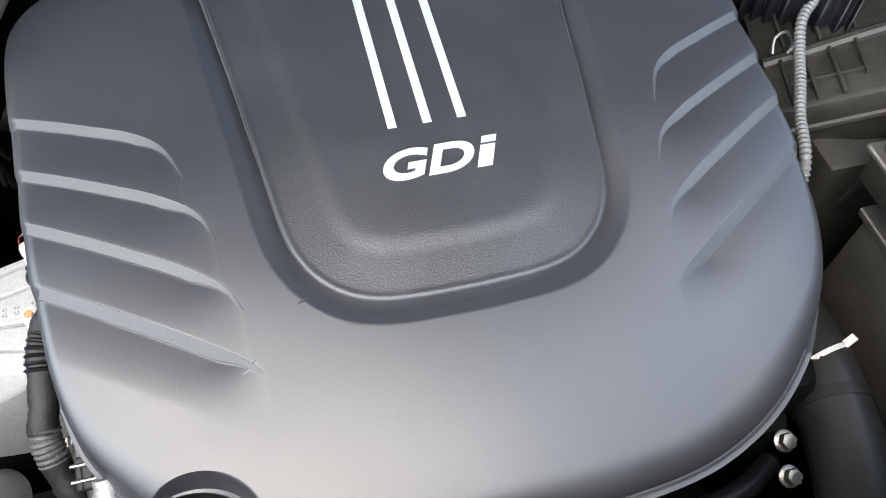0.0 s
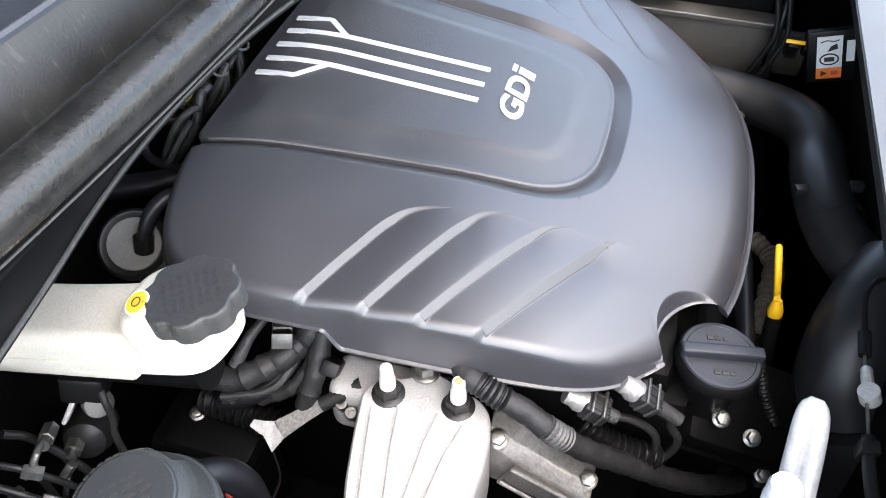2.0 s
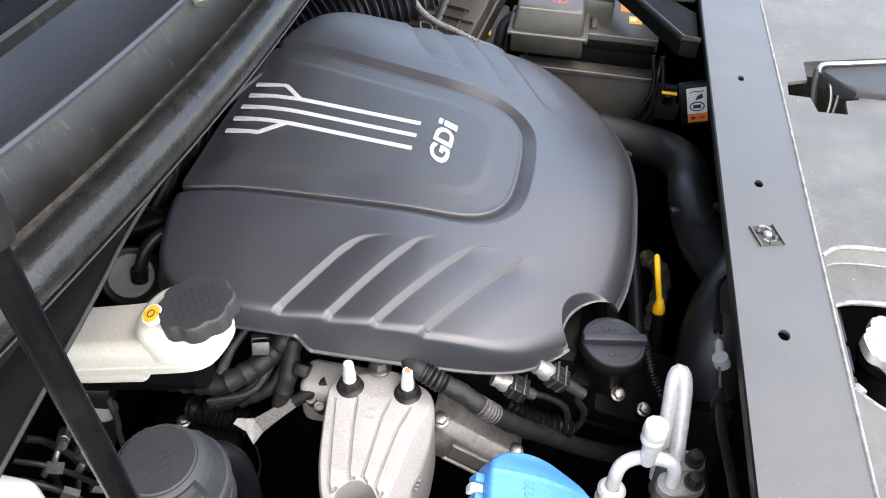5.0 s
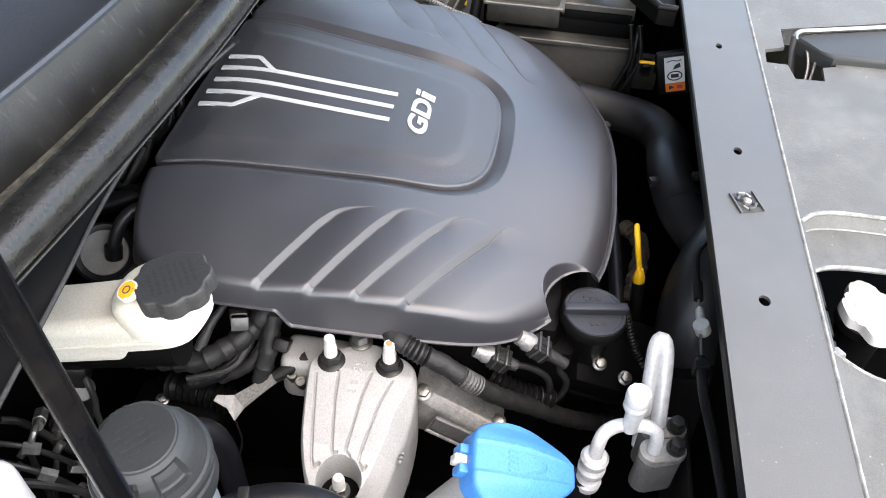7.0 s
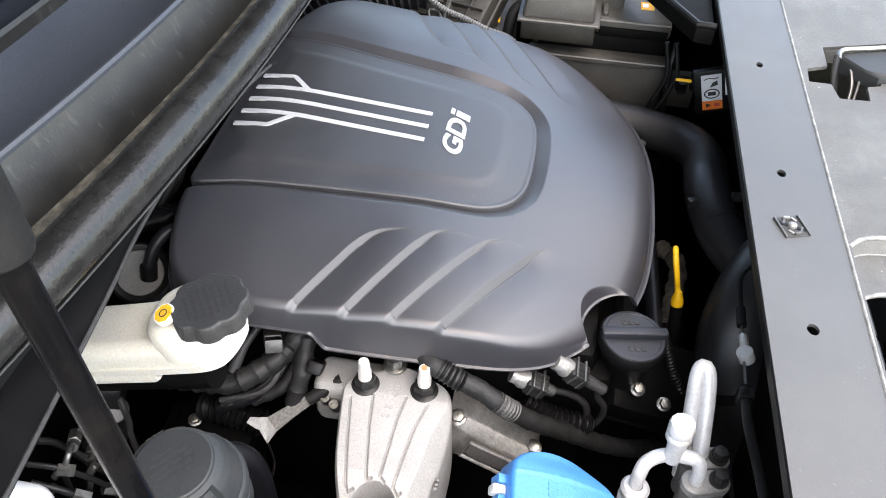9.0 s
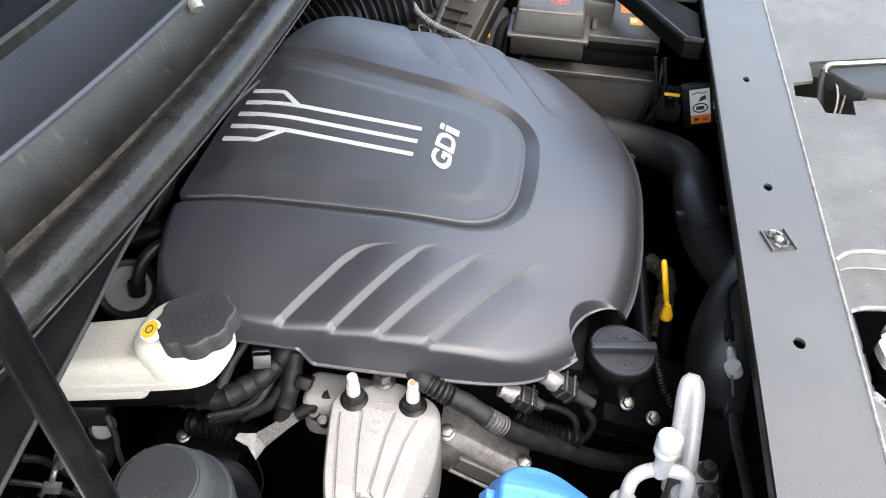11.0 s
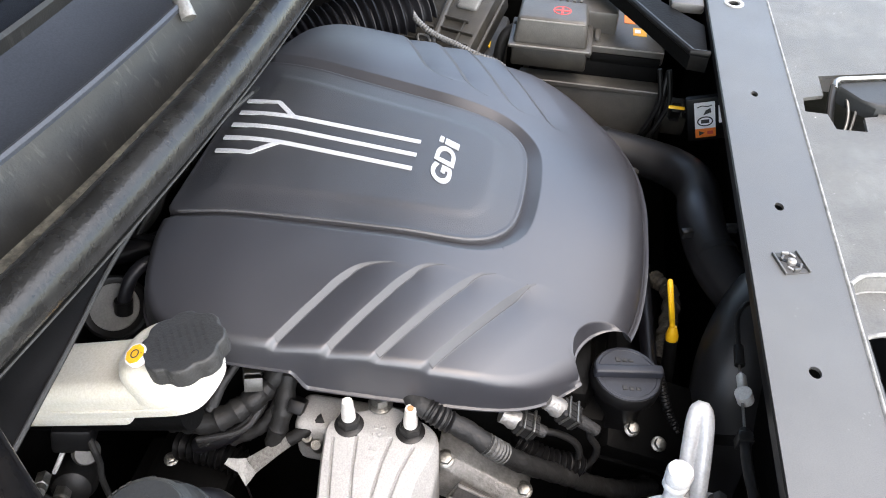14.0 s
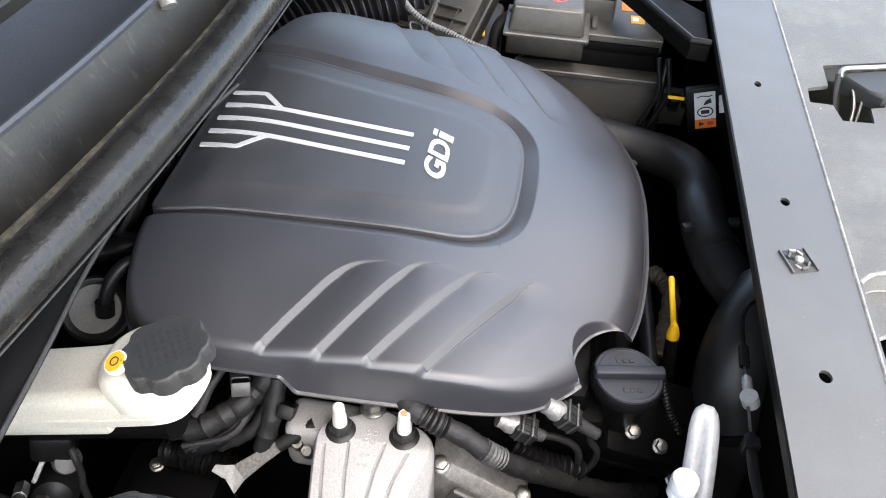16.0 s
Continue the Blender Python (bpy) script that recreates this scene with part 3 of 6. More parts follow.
def hood_seal():
    ob = thing("hood_seal", "black rubber bulb seal, dusty along its rear edge", "rubber seal", (0, 0.11, 0.10))
    ring = [(0.1085 + 0.0160 * math.cos(a), 0.1655 + 0.0160 * math.sin(a)) for a in [2 * math.pi * i / 22 for i in range(22)]]
    part("bulb", sweep_x(ring, COWL_X, bow(0.16)), SEAL, ob)
    part("lip", sweep_x([(0.0962, 0.1512), (0.0970, 0.1508), (0.0976, 0.1520), (0.0966, 0.1523)], COWL_X, bow(0.16)), CAP, ob, "thin dusty sealing lip")
    part("carrier", sweep_x([(0.108, 0.138), (0.128, 0.138), (0.128, 0.151), (0.106, 0.151)], COWL_X, bow(0.16)), DARK, ob)


hood_seal()
cowl = thing("windscreen_cowl", "dusty black plastic cowl wall below the windscreen", "cowl", (0, 0.17, 0.10))
part("wall", sweep_x([(0.1465, 0.136), (0.1500, 0.158), (0.1650, 0.1855), (0.1697, 0.1855), (0.160, 0.136)], COWL_X, bow(0.235)), COWL, cowl, "vertical wall with pale water runs")
part("wall_bead", sweep_x([(0.1645, 0.1850), (0.1642, 0.1880), (0.1662, 0.1898), (0.1690, 0.1890), (0.1699, 0.1862), (0.169, 0.1850)], COWL_X, bow(0.235)), TROUGH, cowl, "smooth rounded top edge")
part("ledge", sweep_x([(0.112, 0.140), (0.162, 0.134), (0.162, 0.1465), (0.112, 0.1525)], COWL_X, bow(0.21)), GRIT, cowl, "ledge caked with grey-brown dust")
part("trough", sweep_x([(0.1695, 0.150), (0.1695, 0.166), (0.182, 0.1535), (0.200, 0.1475), (0.220, 0.1470), (0.240, 0.1510), (0.258, 0.1580), (0.2755, 0.1680), (0.2755, 0.155), (0.24, 0.138)], COWL_X, bow(0.22)), TROUGH, cowl, "smooth blue-grey trough")
part("screen_lip", sweep_x([(0.276, 0.15), (0.2755, 0.178), (0.278, 0.181), (0.281, 0.178), (0.284, 0.15)], COWL_X, bow(0.22)), COWL, cowl, "raised lip at the foot of the windscreen")
single("windscreen", sweep_x([(0.283, 0.165), (0.283, 0.171), (0.70, 0.44), (0.70, 0.434)], COWL_X, bow(0.22)), GLASS_DARK, "dark tinted windscreen glass above the cowl", "windscreen", kind="structure")


def apron():
    """The pressed side of the cowl, which sweeps forward beside the reservoir."""
    ob = thing("cowl_apron", "black pressed cowl side panel with a pale edge", "body panel", (-0.3, 0.15, -0.1))
    xs = xs_between(-0.56, -0.08, 50)

    def edge(x):
        return 0.095 - 0.39 * x - 0.786 * x * x if x > -0.36 else 0.1335 - 0.11 * (-0.36 - x)

    def strip(inner, outer, t):
        bm = bmesh.new()
        rows = []
        for x in xs:
            a, b = Vector(inner(x)), Vector(outer(x))
            rows.append([bm.verts.new(v) for v in (a, b, b - Vector((0, 0, t)), a - Vector((0, 0, t)))])
        for p, q in zip(rows, rows[1:]):
            for k in range(4):
                bm.faces.new((p[k], p[(k + 1) % 4], q[(k + 1) % 4], q[k]))
        bm.faces.new(rows[0][::-1])
        bm.faces.new(rows[-1])
        return bm

    part("upper_sheet", strip(lambda x: (x, 0.128 + 0.16 * x * x, 0.135), lambda x: (x, edge(x) + 0.012 + 0.02 * ease(np.array((-x - 0.3) / 0.2)), 0.118), 0.003), BLACK, ob)
    part("lower_sheet", strip(lambda x: (x, edge(x) + 0.014 + 0.02 * ease(np.array((-x - 0.3) / 0.2)), 0.117), lambda x: (x, edge(x), 0.110), 0.003), BLACK, ob)
    part("edge_bead", tube([(x, edge(x), 0.1105) for x in xs[::3]], 0.0015, 8), CAP, ob, "worn grey edge")


apron()


# ---- radiator support and front shroud ----
PZ = 0.038
sup = thing("radiator_support", "grey plastic radiator support cover with clip holes", "trim panel", (0, -0.34, 0.0))


def plate_with_holes(x0, x1, y0, y1, z0, z1, holes):
    """A slab with elongated holes cut right through; holes: (x, y, half length, half width)."""
    bm = bmesh.new()
    xs = sorted({x0, x1} | {h[0] - 0.02 for h in holes} | {h[0] + 0.02 for h in holes})
    top, low = z1, z0
    grid = {}

    def v(x, y, z):
        key = (round(x, 5), round(y, 5), round(z, 5))
        if key not in grid:
            grid[key] = bm.verts.new((x, y, z))
        return grid[key]

    for a, b in zip(xs, xs[1:]):
        hole = [h for h in holes if abs((a + b) / 2 - h[0]) < 0.019]
        ys = [y0, y1] if not hole else [y0, hole[0][1] - 0.02, hole[0][1] + 0.02, y1]
        for c, d in zip(ys, ys[1:]):
            if hole and abs((c + d) / 2 - hole[0][1]) < 0.019:
                hx, hy, hl, hw = hole[0]
                ring = [(hx + hl * math.cos(t), hy + hw * math.sin(t)) for t in [math.pi / 8 + math.pi * i / 8 for i in range(16)]]
                sq = [(b, (hy + d) / 2), (b, d), (hx + 0.01, d), (hx, d), (hx - 0.01, d), (a, d), (a, (hy + d) / 2), (a, hy)]
                sq += [(a, (hy + c) / 2), (a, c), (hx - 0.01, c), (hx, c), (hx + 0.01, c), (b, c), (b, (hy + c) / 2), (b, hy)]
                for z, flip in ((top, False), (low, True)):
                    for k in range(16):
                        f = [v(*ring[k], z), v(*sq[k], z), v(*sq[(k + 1) % 16], z), v(*ring[(k + 1) % 16], z)]
                        bm.faces.new(f[::-1] if flip else f)
                for k in range(16):
                    bm.faces.new((v(*ring[k], top), v(*ring[(k + 1) % 16], top), v(*ring[(k + 1) % 16], low), v(*ring[k], low)))
            else:
                for z in (top, low):
                    bm.faces.new((v(a, c, z), v(b, c, z), v(b, d, z), v(a, d, z)))
    for y in (y0, y1):
        bm.faces.new((v(x0, y, low), v(x1, y, low), v(x1, y, top), v(x0, y, top)))
    for x in (x0, x1):
        bm.faces.new((v(x, y0, low), v(x, y1, low), v(x, y1, top), v(x, y0, top)))
    bmesh.ops.remove_doubles(bm, verts=list(bm.verts), dist=1e-5)
    return bm


HOLES = [(-0.243, -0.335, 0.0055, 0.0045), (-0.057, -0.335, 0.0055, 0.004), (0.131, -0.335, 0.0055, 0.0035), (0.345, -0.334, 0.007, 0.006)]
part("top_plate", plate_with_holes(-0.72, 0.72, -0.3795, -0.302, PZ - 0.003, PZ, HOLES), TRIM, sup, smooth=0)
part("rear_flange", sweep_x([(-0.304, PZ - 0.0025), (-0.3015, PZ), (-0.3005, PZ - 0.001), (-0.3005, PZ - 0.010), (-0.304, PZ - 0.010)], xs_between(-0.72, 0.72, 4), lambda x: 0), BLACK, sup, "black folded rear edge")
part("ridge", sweep_x([(-0.3772, PZ - 0.002), (-0.3772, PZ + 0.0008), (-0.3764, PZ + 0.0014), (-0.3755, PZ + 0.0013), (-0.3747, PZ + 0.0004), (-0.3745, PZ - 0.002)], xs_between(-0.72, 0.72, 4), lambda x: 0), SEAM, sup, "pale raised seam")


def retaining_clip(x, y, z):
    ob = thing("retaining_clip", "grey metal and black plastic spring clip set in the panel", "clip", (x, y, z))
    m = Matrix.Translation((x, y, z)) @ pose(0, 0, 0, 0, 0, 18)
    part("base", put(box(-0.0125, 0.0125, -0.0095, 0.0095, -0.002, 0.0006, 0.0005), m), INK, ob, "black square well")
    part("rim", put(box(-0.0125, 0.0125, 0.0095, 0.0112, -0.002, 0.0022, 0.0005), m), TRIM, ob)
    part("rim", put(box(-0.0125, 0.0125, -0.0112, -0.0095, -0.002, 0.0022, 0.0005), m), TRIM, ob)
    part("boss", lathe([(0, 0), (0.0040, 0), (0.0036, 0.003), (0.0020, 0.0042), (0, 0.0042)], 16, m), CAST_MID, ob)
    for k, (x0, y0, a) in enumerate(((-0.007, 0.004, 30), (0.006, 0.005, -40), (0.007, -0.004, 25), (-0.006, -0.005, -35), (0.010, 0.001, 80), (-0.010, 0.0, 95))):
        part("finger", put(box(-0.0028, 0.0028, -0.0010, 0.0010, 0.0004, 0.0020 + 0.0003 * k, 0.0003), m @ Matrix.Translation((x0, y0, 0)) @ pose(0, 0, 0, 0, 0, a)), TRIM if k % 2 else CAST_MID, ob)
    # black bar laid on as the shade between the fingers
    part("shade_bar", put(box(-0.0115, 0.0115, -0.0016, 0.0016, 0.0004, 0.0010, 0), m @ pose(0, 0, 0, 0, 0, 55)), BLACK, ob)


part("hole_rim", lathe([(0.0072, -0.001), (0.0125, -0.001), (0.0120, 0.0012), (0.0080, 0.0012)], 28, Matrix.Translation((0.345, -0.334, PZ))), CAST, sup, "pale rim round the bolt hole")
retaining_clip(-0.130, -0.3345, PZ)


def front_shroud():
    """The wide worn sheet in front of the radiator support, with the latch opening and the sunken filler opening."""
    ob = thing("front_shroud", "worn grey plastic sheet between radiator and grille", "trim panel", (0, -0.5, 0.0))
    z, low = 0.0385, 0.026

    def pierced(outer, holes, top, thick):
        """A sheet inside an outline, with holes, and edges turned down."""
        bm = bmesh.new()
        for loop in [outer] + holes:
            vs = [bm.verts.new((x, y, top)) for x, y in loop]
            for a, b in zip(vs, vs[1:] + vs[:1]):
                bm.edges.new((a, b))
        rim = list(bm.edges)
        bmesh.ops.triangle_fill(bm, edges=rim, use_beauty=True)
        down = {}
        for e in rim:
            for v in e.verts:
                if v not in down:
                    down[v] = bm.verts.new(v.co - Vector((0, 0, thick)))
            a, b = e.verts
            bm.faces.new((a, b, down[b], down[a]))
        return bm

    latch = [(0.183, -0.408), (0.143, -0.4065), (0.1335, -0.3845), (0.107, -0.3825), (0.1065, -0.4045), (0.080, -0.4085), (0.0815, -0.4385), (0.108, -0.441), (0.113, -0.455), (0.127, -0.459), (0.134, -0.490), (0.150, -0.56), (0.235, -0.56), (0.215, -0.508)]
    far = spline([(-0.145, -0.3782, z), (-0.1345, -0.388, z), (-0.128, -0.408, z), (-0.1272, -0.45, z), (-0.128, -0.57, z)], 0.006)
    near = spline([(-0.307, -0.57, z), (-0.3068, -0.45, z), (-0.305, -0.410, z), (-0.296, -0.391, z), (-0.284, -0.3782, z)], 0.006)
    scoop = [(p.x, p.y) for p in far] + [(p.x, p.y) for p in near]
    part("sheet", pierced([(-0.72, -0.72), (0.72, -0.72), (0.72, -0.3762), (-0.72, -0.3762)], [latch, scoop], z, 0.004), SHROUD, ob, smooth=20)
    foot = spline([(-0.150, -0.3782, low), (-0.1405, -0.391, low), (-0.1360, -0.414, low), (-0.1352, -0.45, low), (-0.136, -0.57, low)], 0.006)
    lip = spline([(-0.197, -0.3782, low), (-0.187, -0.389, low), (-0.181, -0.408, low), (-0.179, -0.45, low), (-0.179, -0.57, low)], 0.006)
    wall = bmesh.new()
    k = min(len(far), len(foot))
    rows = [(wall.verts.new(far[int(i * (len(far) - 1) / (k - 1))] - Vector((0, 0, 0.001))), wall.verts.new(foot[int(i * (len(foot) - 1) / (k - 1))])) for i in range(k)]
    for a, b in zip(rows, rows[1:]):
        wall.faces.new((a[0], b[0], b[1], a[1]))
    part("scoop_wall", wall, SHROUD, ob, "sloping wall of the sunken step")
    part("scoop_step", pierced([(p.x, p.y) for p in foot] + [(p.x, p.y) for p in lip[::-1]], [], low, 0.005), SHROUD, ob, "sunken step")
    # paler colour on these edges stands in for the light they catch
    part("step_bead", tube([p + Vector((0, 0, -0.0012)) for p in far], 0.0020, 8, smooth=False), SEAM, ob, "rounded upper edge of the step")
    part("step_crease", tube([p + Vector((0, 0, 0.0002)) for p in foot], 0.0009, 6, smooth=False), SEAM, ob, "crease coloured pale as if catching light")
    part("opening_edge", tube([p + Vector((0, 0, -0.0010)) for p in lip], 0.0018, 8, smooth=False), SEAM, ob, "rolled edge of the opening")
    part("opening_edge", tube([p + Vector((0, 0, -0.0012)) for p in near], 0.0018, 8, smooth=False), SEAM, ob, "rolled edge of the opening")
    # added black floor, so the depth below the openings reads as shade
    part("well", box(-0.40, 0.3, -0.62, -0.376, -0.16, -0.15, 0.003), DARK, ob, "black floor for the shade under the sheet")
    # ribbed black wall seen through the opening
    for x0, x1 in ((-0.222, -0.186), (-0.252, -0.226), (-0.283, -0.256)):
        part("rib_frame", join(box(x0, x1, -0.392, -0.3795, 0.016, 0.0185, 0.0006), box(x0, x1, -0.392, -0.3795, -0.030, -0.0275, 0.0006), box(x0, x0 + 0.0025, -0.392, -0.3795, -0.030, 0.0185, 0.0006)), BLACK, ob, "moulded black rib frame")
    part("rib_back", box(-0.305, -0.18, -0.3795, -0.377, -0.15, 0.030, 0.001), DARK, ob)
    part("pale_clip", put(box(-0.005, 0.005, -0.004, 0.004, -0.003, 0.003, 0.001), Matrix.Translation((-0.272, -0.3885, 0.022)) @ pose(0, 0, 0, 0, 15, 25)), CAST_MID, ob, "small pale clip")
    return ob


front_shroud()


def hood_latch():
    ob = thing("hood_latch", "dark metal hood latch with bright wire springs in its opening", "latch", (0.14, -0.43, 0.0))
    part("lever", prism([(0.150, -0.418), (0.160, -0.424), (0.196, -0.53), (0.120, -0.53), (0.118, -0.452), (0.128, -0.440)], 0.030, 0.047, 0.004, 3), GREY_CAP, ob, "dark grey pressed lever")
    part("lever_edge", tube([(0.146, -0.416, 0.046), (0.160, -0.421, 0.049), (0.170, -0.450, 0.049), (0.195, -0.53, 0.049)], 0.0028, 10), STEEL, ob)
    part("hook", tube([(0.150, -0.416, 0.046), (0.136, -0.414, 0.036), (0.118, -0.414, 0.022), (0.105, -0.418, 0.0)], 0.0065, 12, flat=0.5), BLACK, ob)
    part("spring", tube([(0.148, -0.428, 0.044), (0.128, -0.432, 0.030), (0.112, -0.430, 0.016), (0.10, -0.428, 0.002)], 0.0018, 8), STEEL, ob)
    part("spring", tube([(0.142, -0.442, 0.042), (0.124, -0.438, 0.026), (0.108, -0.434, 0.010)], 0.0016, 8), STEEL, ob)
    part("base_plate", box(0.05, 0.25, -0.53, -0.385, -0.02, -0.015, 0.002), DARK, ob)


hood_latch()


# ---- oil filler cap ----
def oil_cap():
    c = Vector((-0.172, -0.226, -0.080))
    up = Vector((0.0, -0.07, 1.0))
    m = axis(c, up)
    ob = thing("oil_filler_cap", "black plastic oil filler cap with a raised bar grip", "oil cap", (-0.172, -0.226, -0.17))
    part("neck", lathe([(0.022, -0.085), (0.024, -0.02), (0.027, -0.015), (0.027, -0.008), (0, -0.008)], 28, m), BLACK, ob)
    part("skirt", lathe([(0.0305, -0.014), (0.0316, -0.012), (0.0316, -0.003), (0.0300, 0.0), (0.0285, 0.0002), (0, 0.0002), (0, -0.014)], 48, m), BLACK, ob, "black knurled skirt")
    part("face", lathe([(0, 0.0), (0.0296, 0.0), (0.0290, 0.0010), (0.0262, 0.0012), (0.0256, 0.0006), (0, 0.0006)], 48, m), CAP_SMOOTH, ob, "slate face with a raised rim")
    gx = Vector((0.22, -1, 0))
    gz = up.normalized()
    gx = (gx - gz * gx.dot(gz)).normalized()
    g = Matrix.Translation(c) @ Matrix((gx, gz.cross(gx), gz)).transposed().to_4x4()
    part("grip", put(box(-0.031, 0.031, -0.0048, 0.0048, -0.002, 0.0085, 0.0022, 3), g), CAP_SMOOTH, ob, "bar grip")
    for s in (-1, 1):
        for k in range(3):
            part("mark", put(box(-0.008 + k * 0.006, -0.0038 + k * 0.006, s * 0.0155 - 0.0026, s * 0.0155 + 0.0022 - 0.0008 * k, 0.0004, 0.0013, 0.0002), g), CAP, ob, "worn raised mark")


oil_cap()


def dipstick():
    ob = thing("dipstick", "yellow plastic dipstick loop in a black guide tube", "dipstick", (-0.078, -0.277, -0.3))
    part("guide_tube", tube([(-0.079, -0.278, -0.124), (-0.10, -0.284, -0.2), (-0.12, -0.29, -0.34)], 0.0065, 12), BLACK, ob)
    foot, head = Vector((-0.0775, -0.277, -0.116)), Vector((-0.0585, -0.265, -0.069))
    wide = Vector((0.6, -0.17, -0.6))
    wide = (wide - (head - foot) * wide.dot(head - foot) / (head - foot).length_squared).normalized()
    ring = [(0.0, 0.0), (0.2, 0.001), (0.4, 0.0055), (0.65, 0.0075), (0.88, 0.0060), (0.99, 0.0022), (0.99, -0.0022), (0.88, -0.0060), (0.65, -0.0075), (0.4, -0.0055), (0.2, -0.001)]
    part("loop", tube([foot.lerp(head, s) + wide * w for s, w in ring], 0.0029, 12, 0.002), YELLOW, ob)
    part("plug", lathe([(0.0035, -0.009), (0.0062, -0.007), (0.0066, -0.002), (0.005, 0.004), (0.0035, 0.009), (0, 0.009)], 20, axis((-0.0785, -0.2775, -0.120), (0.25, 0.1, 1))), YELLOW, ob, "yellow plug foot")


dipstick()


RUST = mat("rust_paint", (0.45, 0.22, 0.10), 0.6, var=0.3, scale=300, bump=0.2)


# ---- engine mount ----
def engine_mount():
    ob = thing("engine_mount", "pale cast aluminium engine mount bracket with raised ribs", "engine mount", (-0.32, -0.025, -0.30))
    # outline from the stud end to the rounded far end, top surface falling outwards
    left = [(-0.247, -0.004), (-0.254, 0.014), (-0.268, 0.0225), (-0.285, 0.0215), (-0.309, 0.018), (-0.337, 0.0125), (-0.362, 0.004), (-0.382, -0.010)]
    right = [(-0.390, -0.028), (-0.384, -0.046), (-0.368, -0.060), (-0.345, -0.068), (-0.312, -0.074), (-0.280, -0.0755), (-0.260, -0.071), (-0.250, -0.060), (-0.247, -0.046), (-0.240, -0.036), (-0.238, -0.022), (-0.241, -0.012)]
    loop = smooth_loop(left + right, 0.002)
    mid = Vector((-0.318, -0.026))
    n = 960
    ang = np.linspace(-math.pi, math.pi, n, endpoint=False)
    r = reach(loop, mid, ang)
    rho = np.r_[np.linspace(0.02, 0.85, 150), np.linspace(0.853, 1, 40)]
    x, y = mid.x + rho[:, None] * r * np.cos(ang), mid.y + rho[:, None] * r * np.sin(ang)
    d = gap_to(loop, x, y)
    top = -0.090 - 0.18 * np.maximum(-0.27 - x, 0) - 0.3 * np.maximum(-0.34 - x, 0)
    slant = 0.0022 + 0.012 * ease((-0.258 - x) / 0.05) * ease((-0.030 - y) / 0.02)
    z = top - 1.25 * np.maximum(slant - d, 0)
    t = np.clip(1 - d / 0.0022, 0, 0.999)
    z -= 0.0022 * (1 - np.sqrt(1 - t * t))
    # the sunken bolt eye
    eye = np.hypot(x + 0.364, y + 0.026)
    z -= 0.030 * ease((0.0190 - eye) / 0.003)
    # shallow flutes between the ribs
    grooves = [[(-0.279, 0.014), (-0.312, 0.008), (-0.351, 0.0), (-0.357, -0.003), (-0.354, -0.007)], [(-0.274, -0.005), (-0.301, -0.008), (-0.341, -0.015), (-0.345, -0.0165), (-0.344, -0.020)], [(-0.271, -0.034), (-0.292, -0.030), (-0.324, -0.028), (-0.342, -0.027), (-0.345, -0.031)], [(-0.276, -0.053), (-0.298, -0.046), (-0.325, -0.042), (-0.348, -0.039), (-0.354, -0.044), (-0.351, -0.046)]]
    for line in grooves:
        near = np.full(x.shape, 9.0)
        for (ax, ay), (bx, by) in zip(line, line[1:]):
            vx, vy = bx - ax, by - ay
            f = np.clip(((x - ax) * vx + (y - ay) * vy) / (vx * vx + vy * vy), 0, 1)
            near = np.minimum(near, np.hypot(x - ax - f * vx, y - ay - f * vy))
        z -= 0.0036 * ease(1.25 - near / 0.0014)
    xs, ys, zs = [x], [y], [z]
    for s in (0.02, 0.05, 0.075):
        xs.append((mid.x + (x[-1] - mid.x) * (1 + s * 0.5))[None])
        ys.append((mid.y + (y[-1] - mid.y) * (1 + s * 0.5))[None])
        zs.append((z[-1] - s)[None])
    me = rings_mesh("bracket", np.concatenate(xs), np.concatenate(ys), np.concatenate(zs))
    me.materials.append(CAST)
    me.shade_smooth()
    me.set_sharp_from_angle(angle=radians(40))
    me.transform(Matrix.Translation(-ob.location))
    body = new("bracket", me)
    body.parent = ob
    for (bx, by), cap_mat in (((-0.264, 0.004), BRUSHED), ((-0.261, -0.048), RUST)):
        m = Matrix.Translation((bx, by, -0.092))
        nut = part("nut", join(lathe([(0, 0), (0.0125, 0), (0.0125, 0.002), (0.0095, 0.004), (0, 0.004)], 24, m), put(prism(hexagon(0.0095), 0.003, 0.012, 0.0012), m)), NUT, ob, "blackened flange nut")
        stud = part("stud", lathe([(0.0060, 0.0), (0.0060, 0.021), (0.0052, 0.0235), (0.0050, 0.031), (0.0044, 0.034), (0, 0.034)], 18, m), BRUSHED, ob, "pale stud tip")
        part("tip", lathe([(0.0026, 0.0335), (0.0026, 0.0348), (0, 0.0348)], 14, m), cap_mat, stud)
    # near-black disc darkens the recess in place of its own shade
    part("eye_shade_disc", lathe([(0, 0), (0.0165, 0), (0.0165, 0.003), (0, 0.003)], 28, Matrix.Translation((-0.364, -0.026, -0.139))), DARK, ob, "black disc for the shade in the bolt eye")
    part("eye_bolt", join(lathe([(0, 0), (0.009, 0), (0.009, 0.004), (0, 0.004)], 20, Matrix.Translation((-0.364, -0.026, -0.135))), put(prism(hexagon(0.007), 0.003, 0.012, 0.001), Matrix.Translation((-0.364, -0.026, -0.135)))), STEEL, ob)
    part("eye_stud", lathe([(0.0052, 0.010), (0.0052, 0.022), (0.0040, 0.026), (0, 0.026)], 16, Matrix.Translation((-0.364, -0.026, -0.135))), BRUSHED, ob, "pale stud tip")
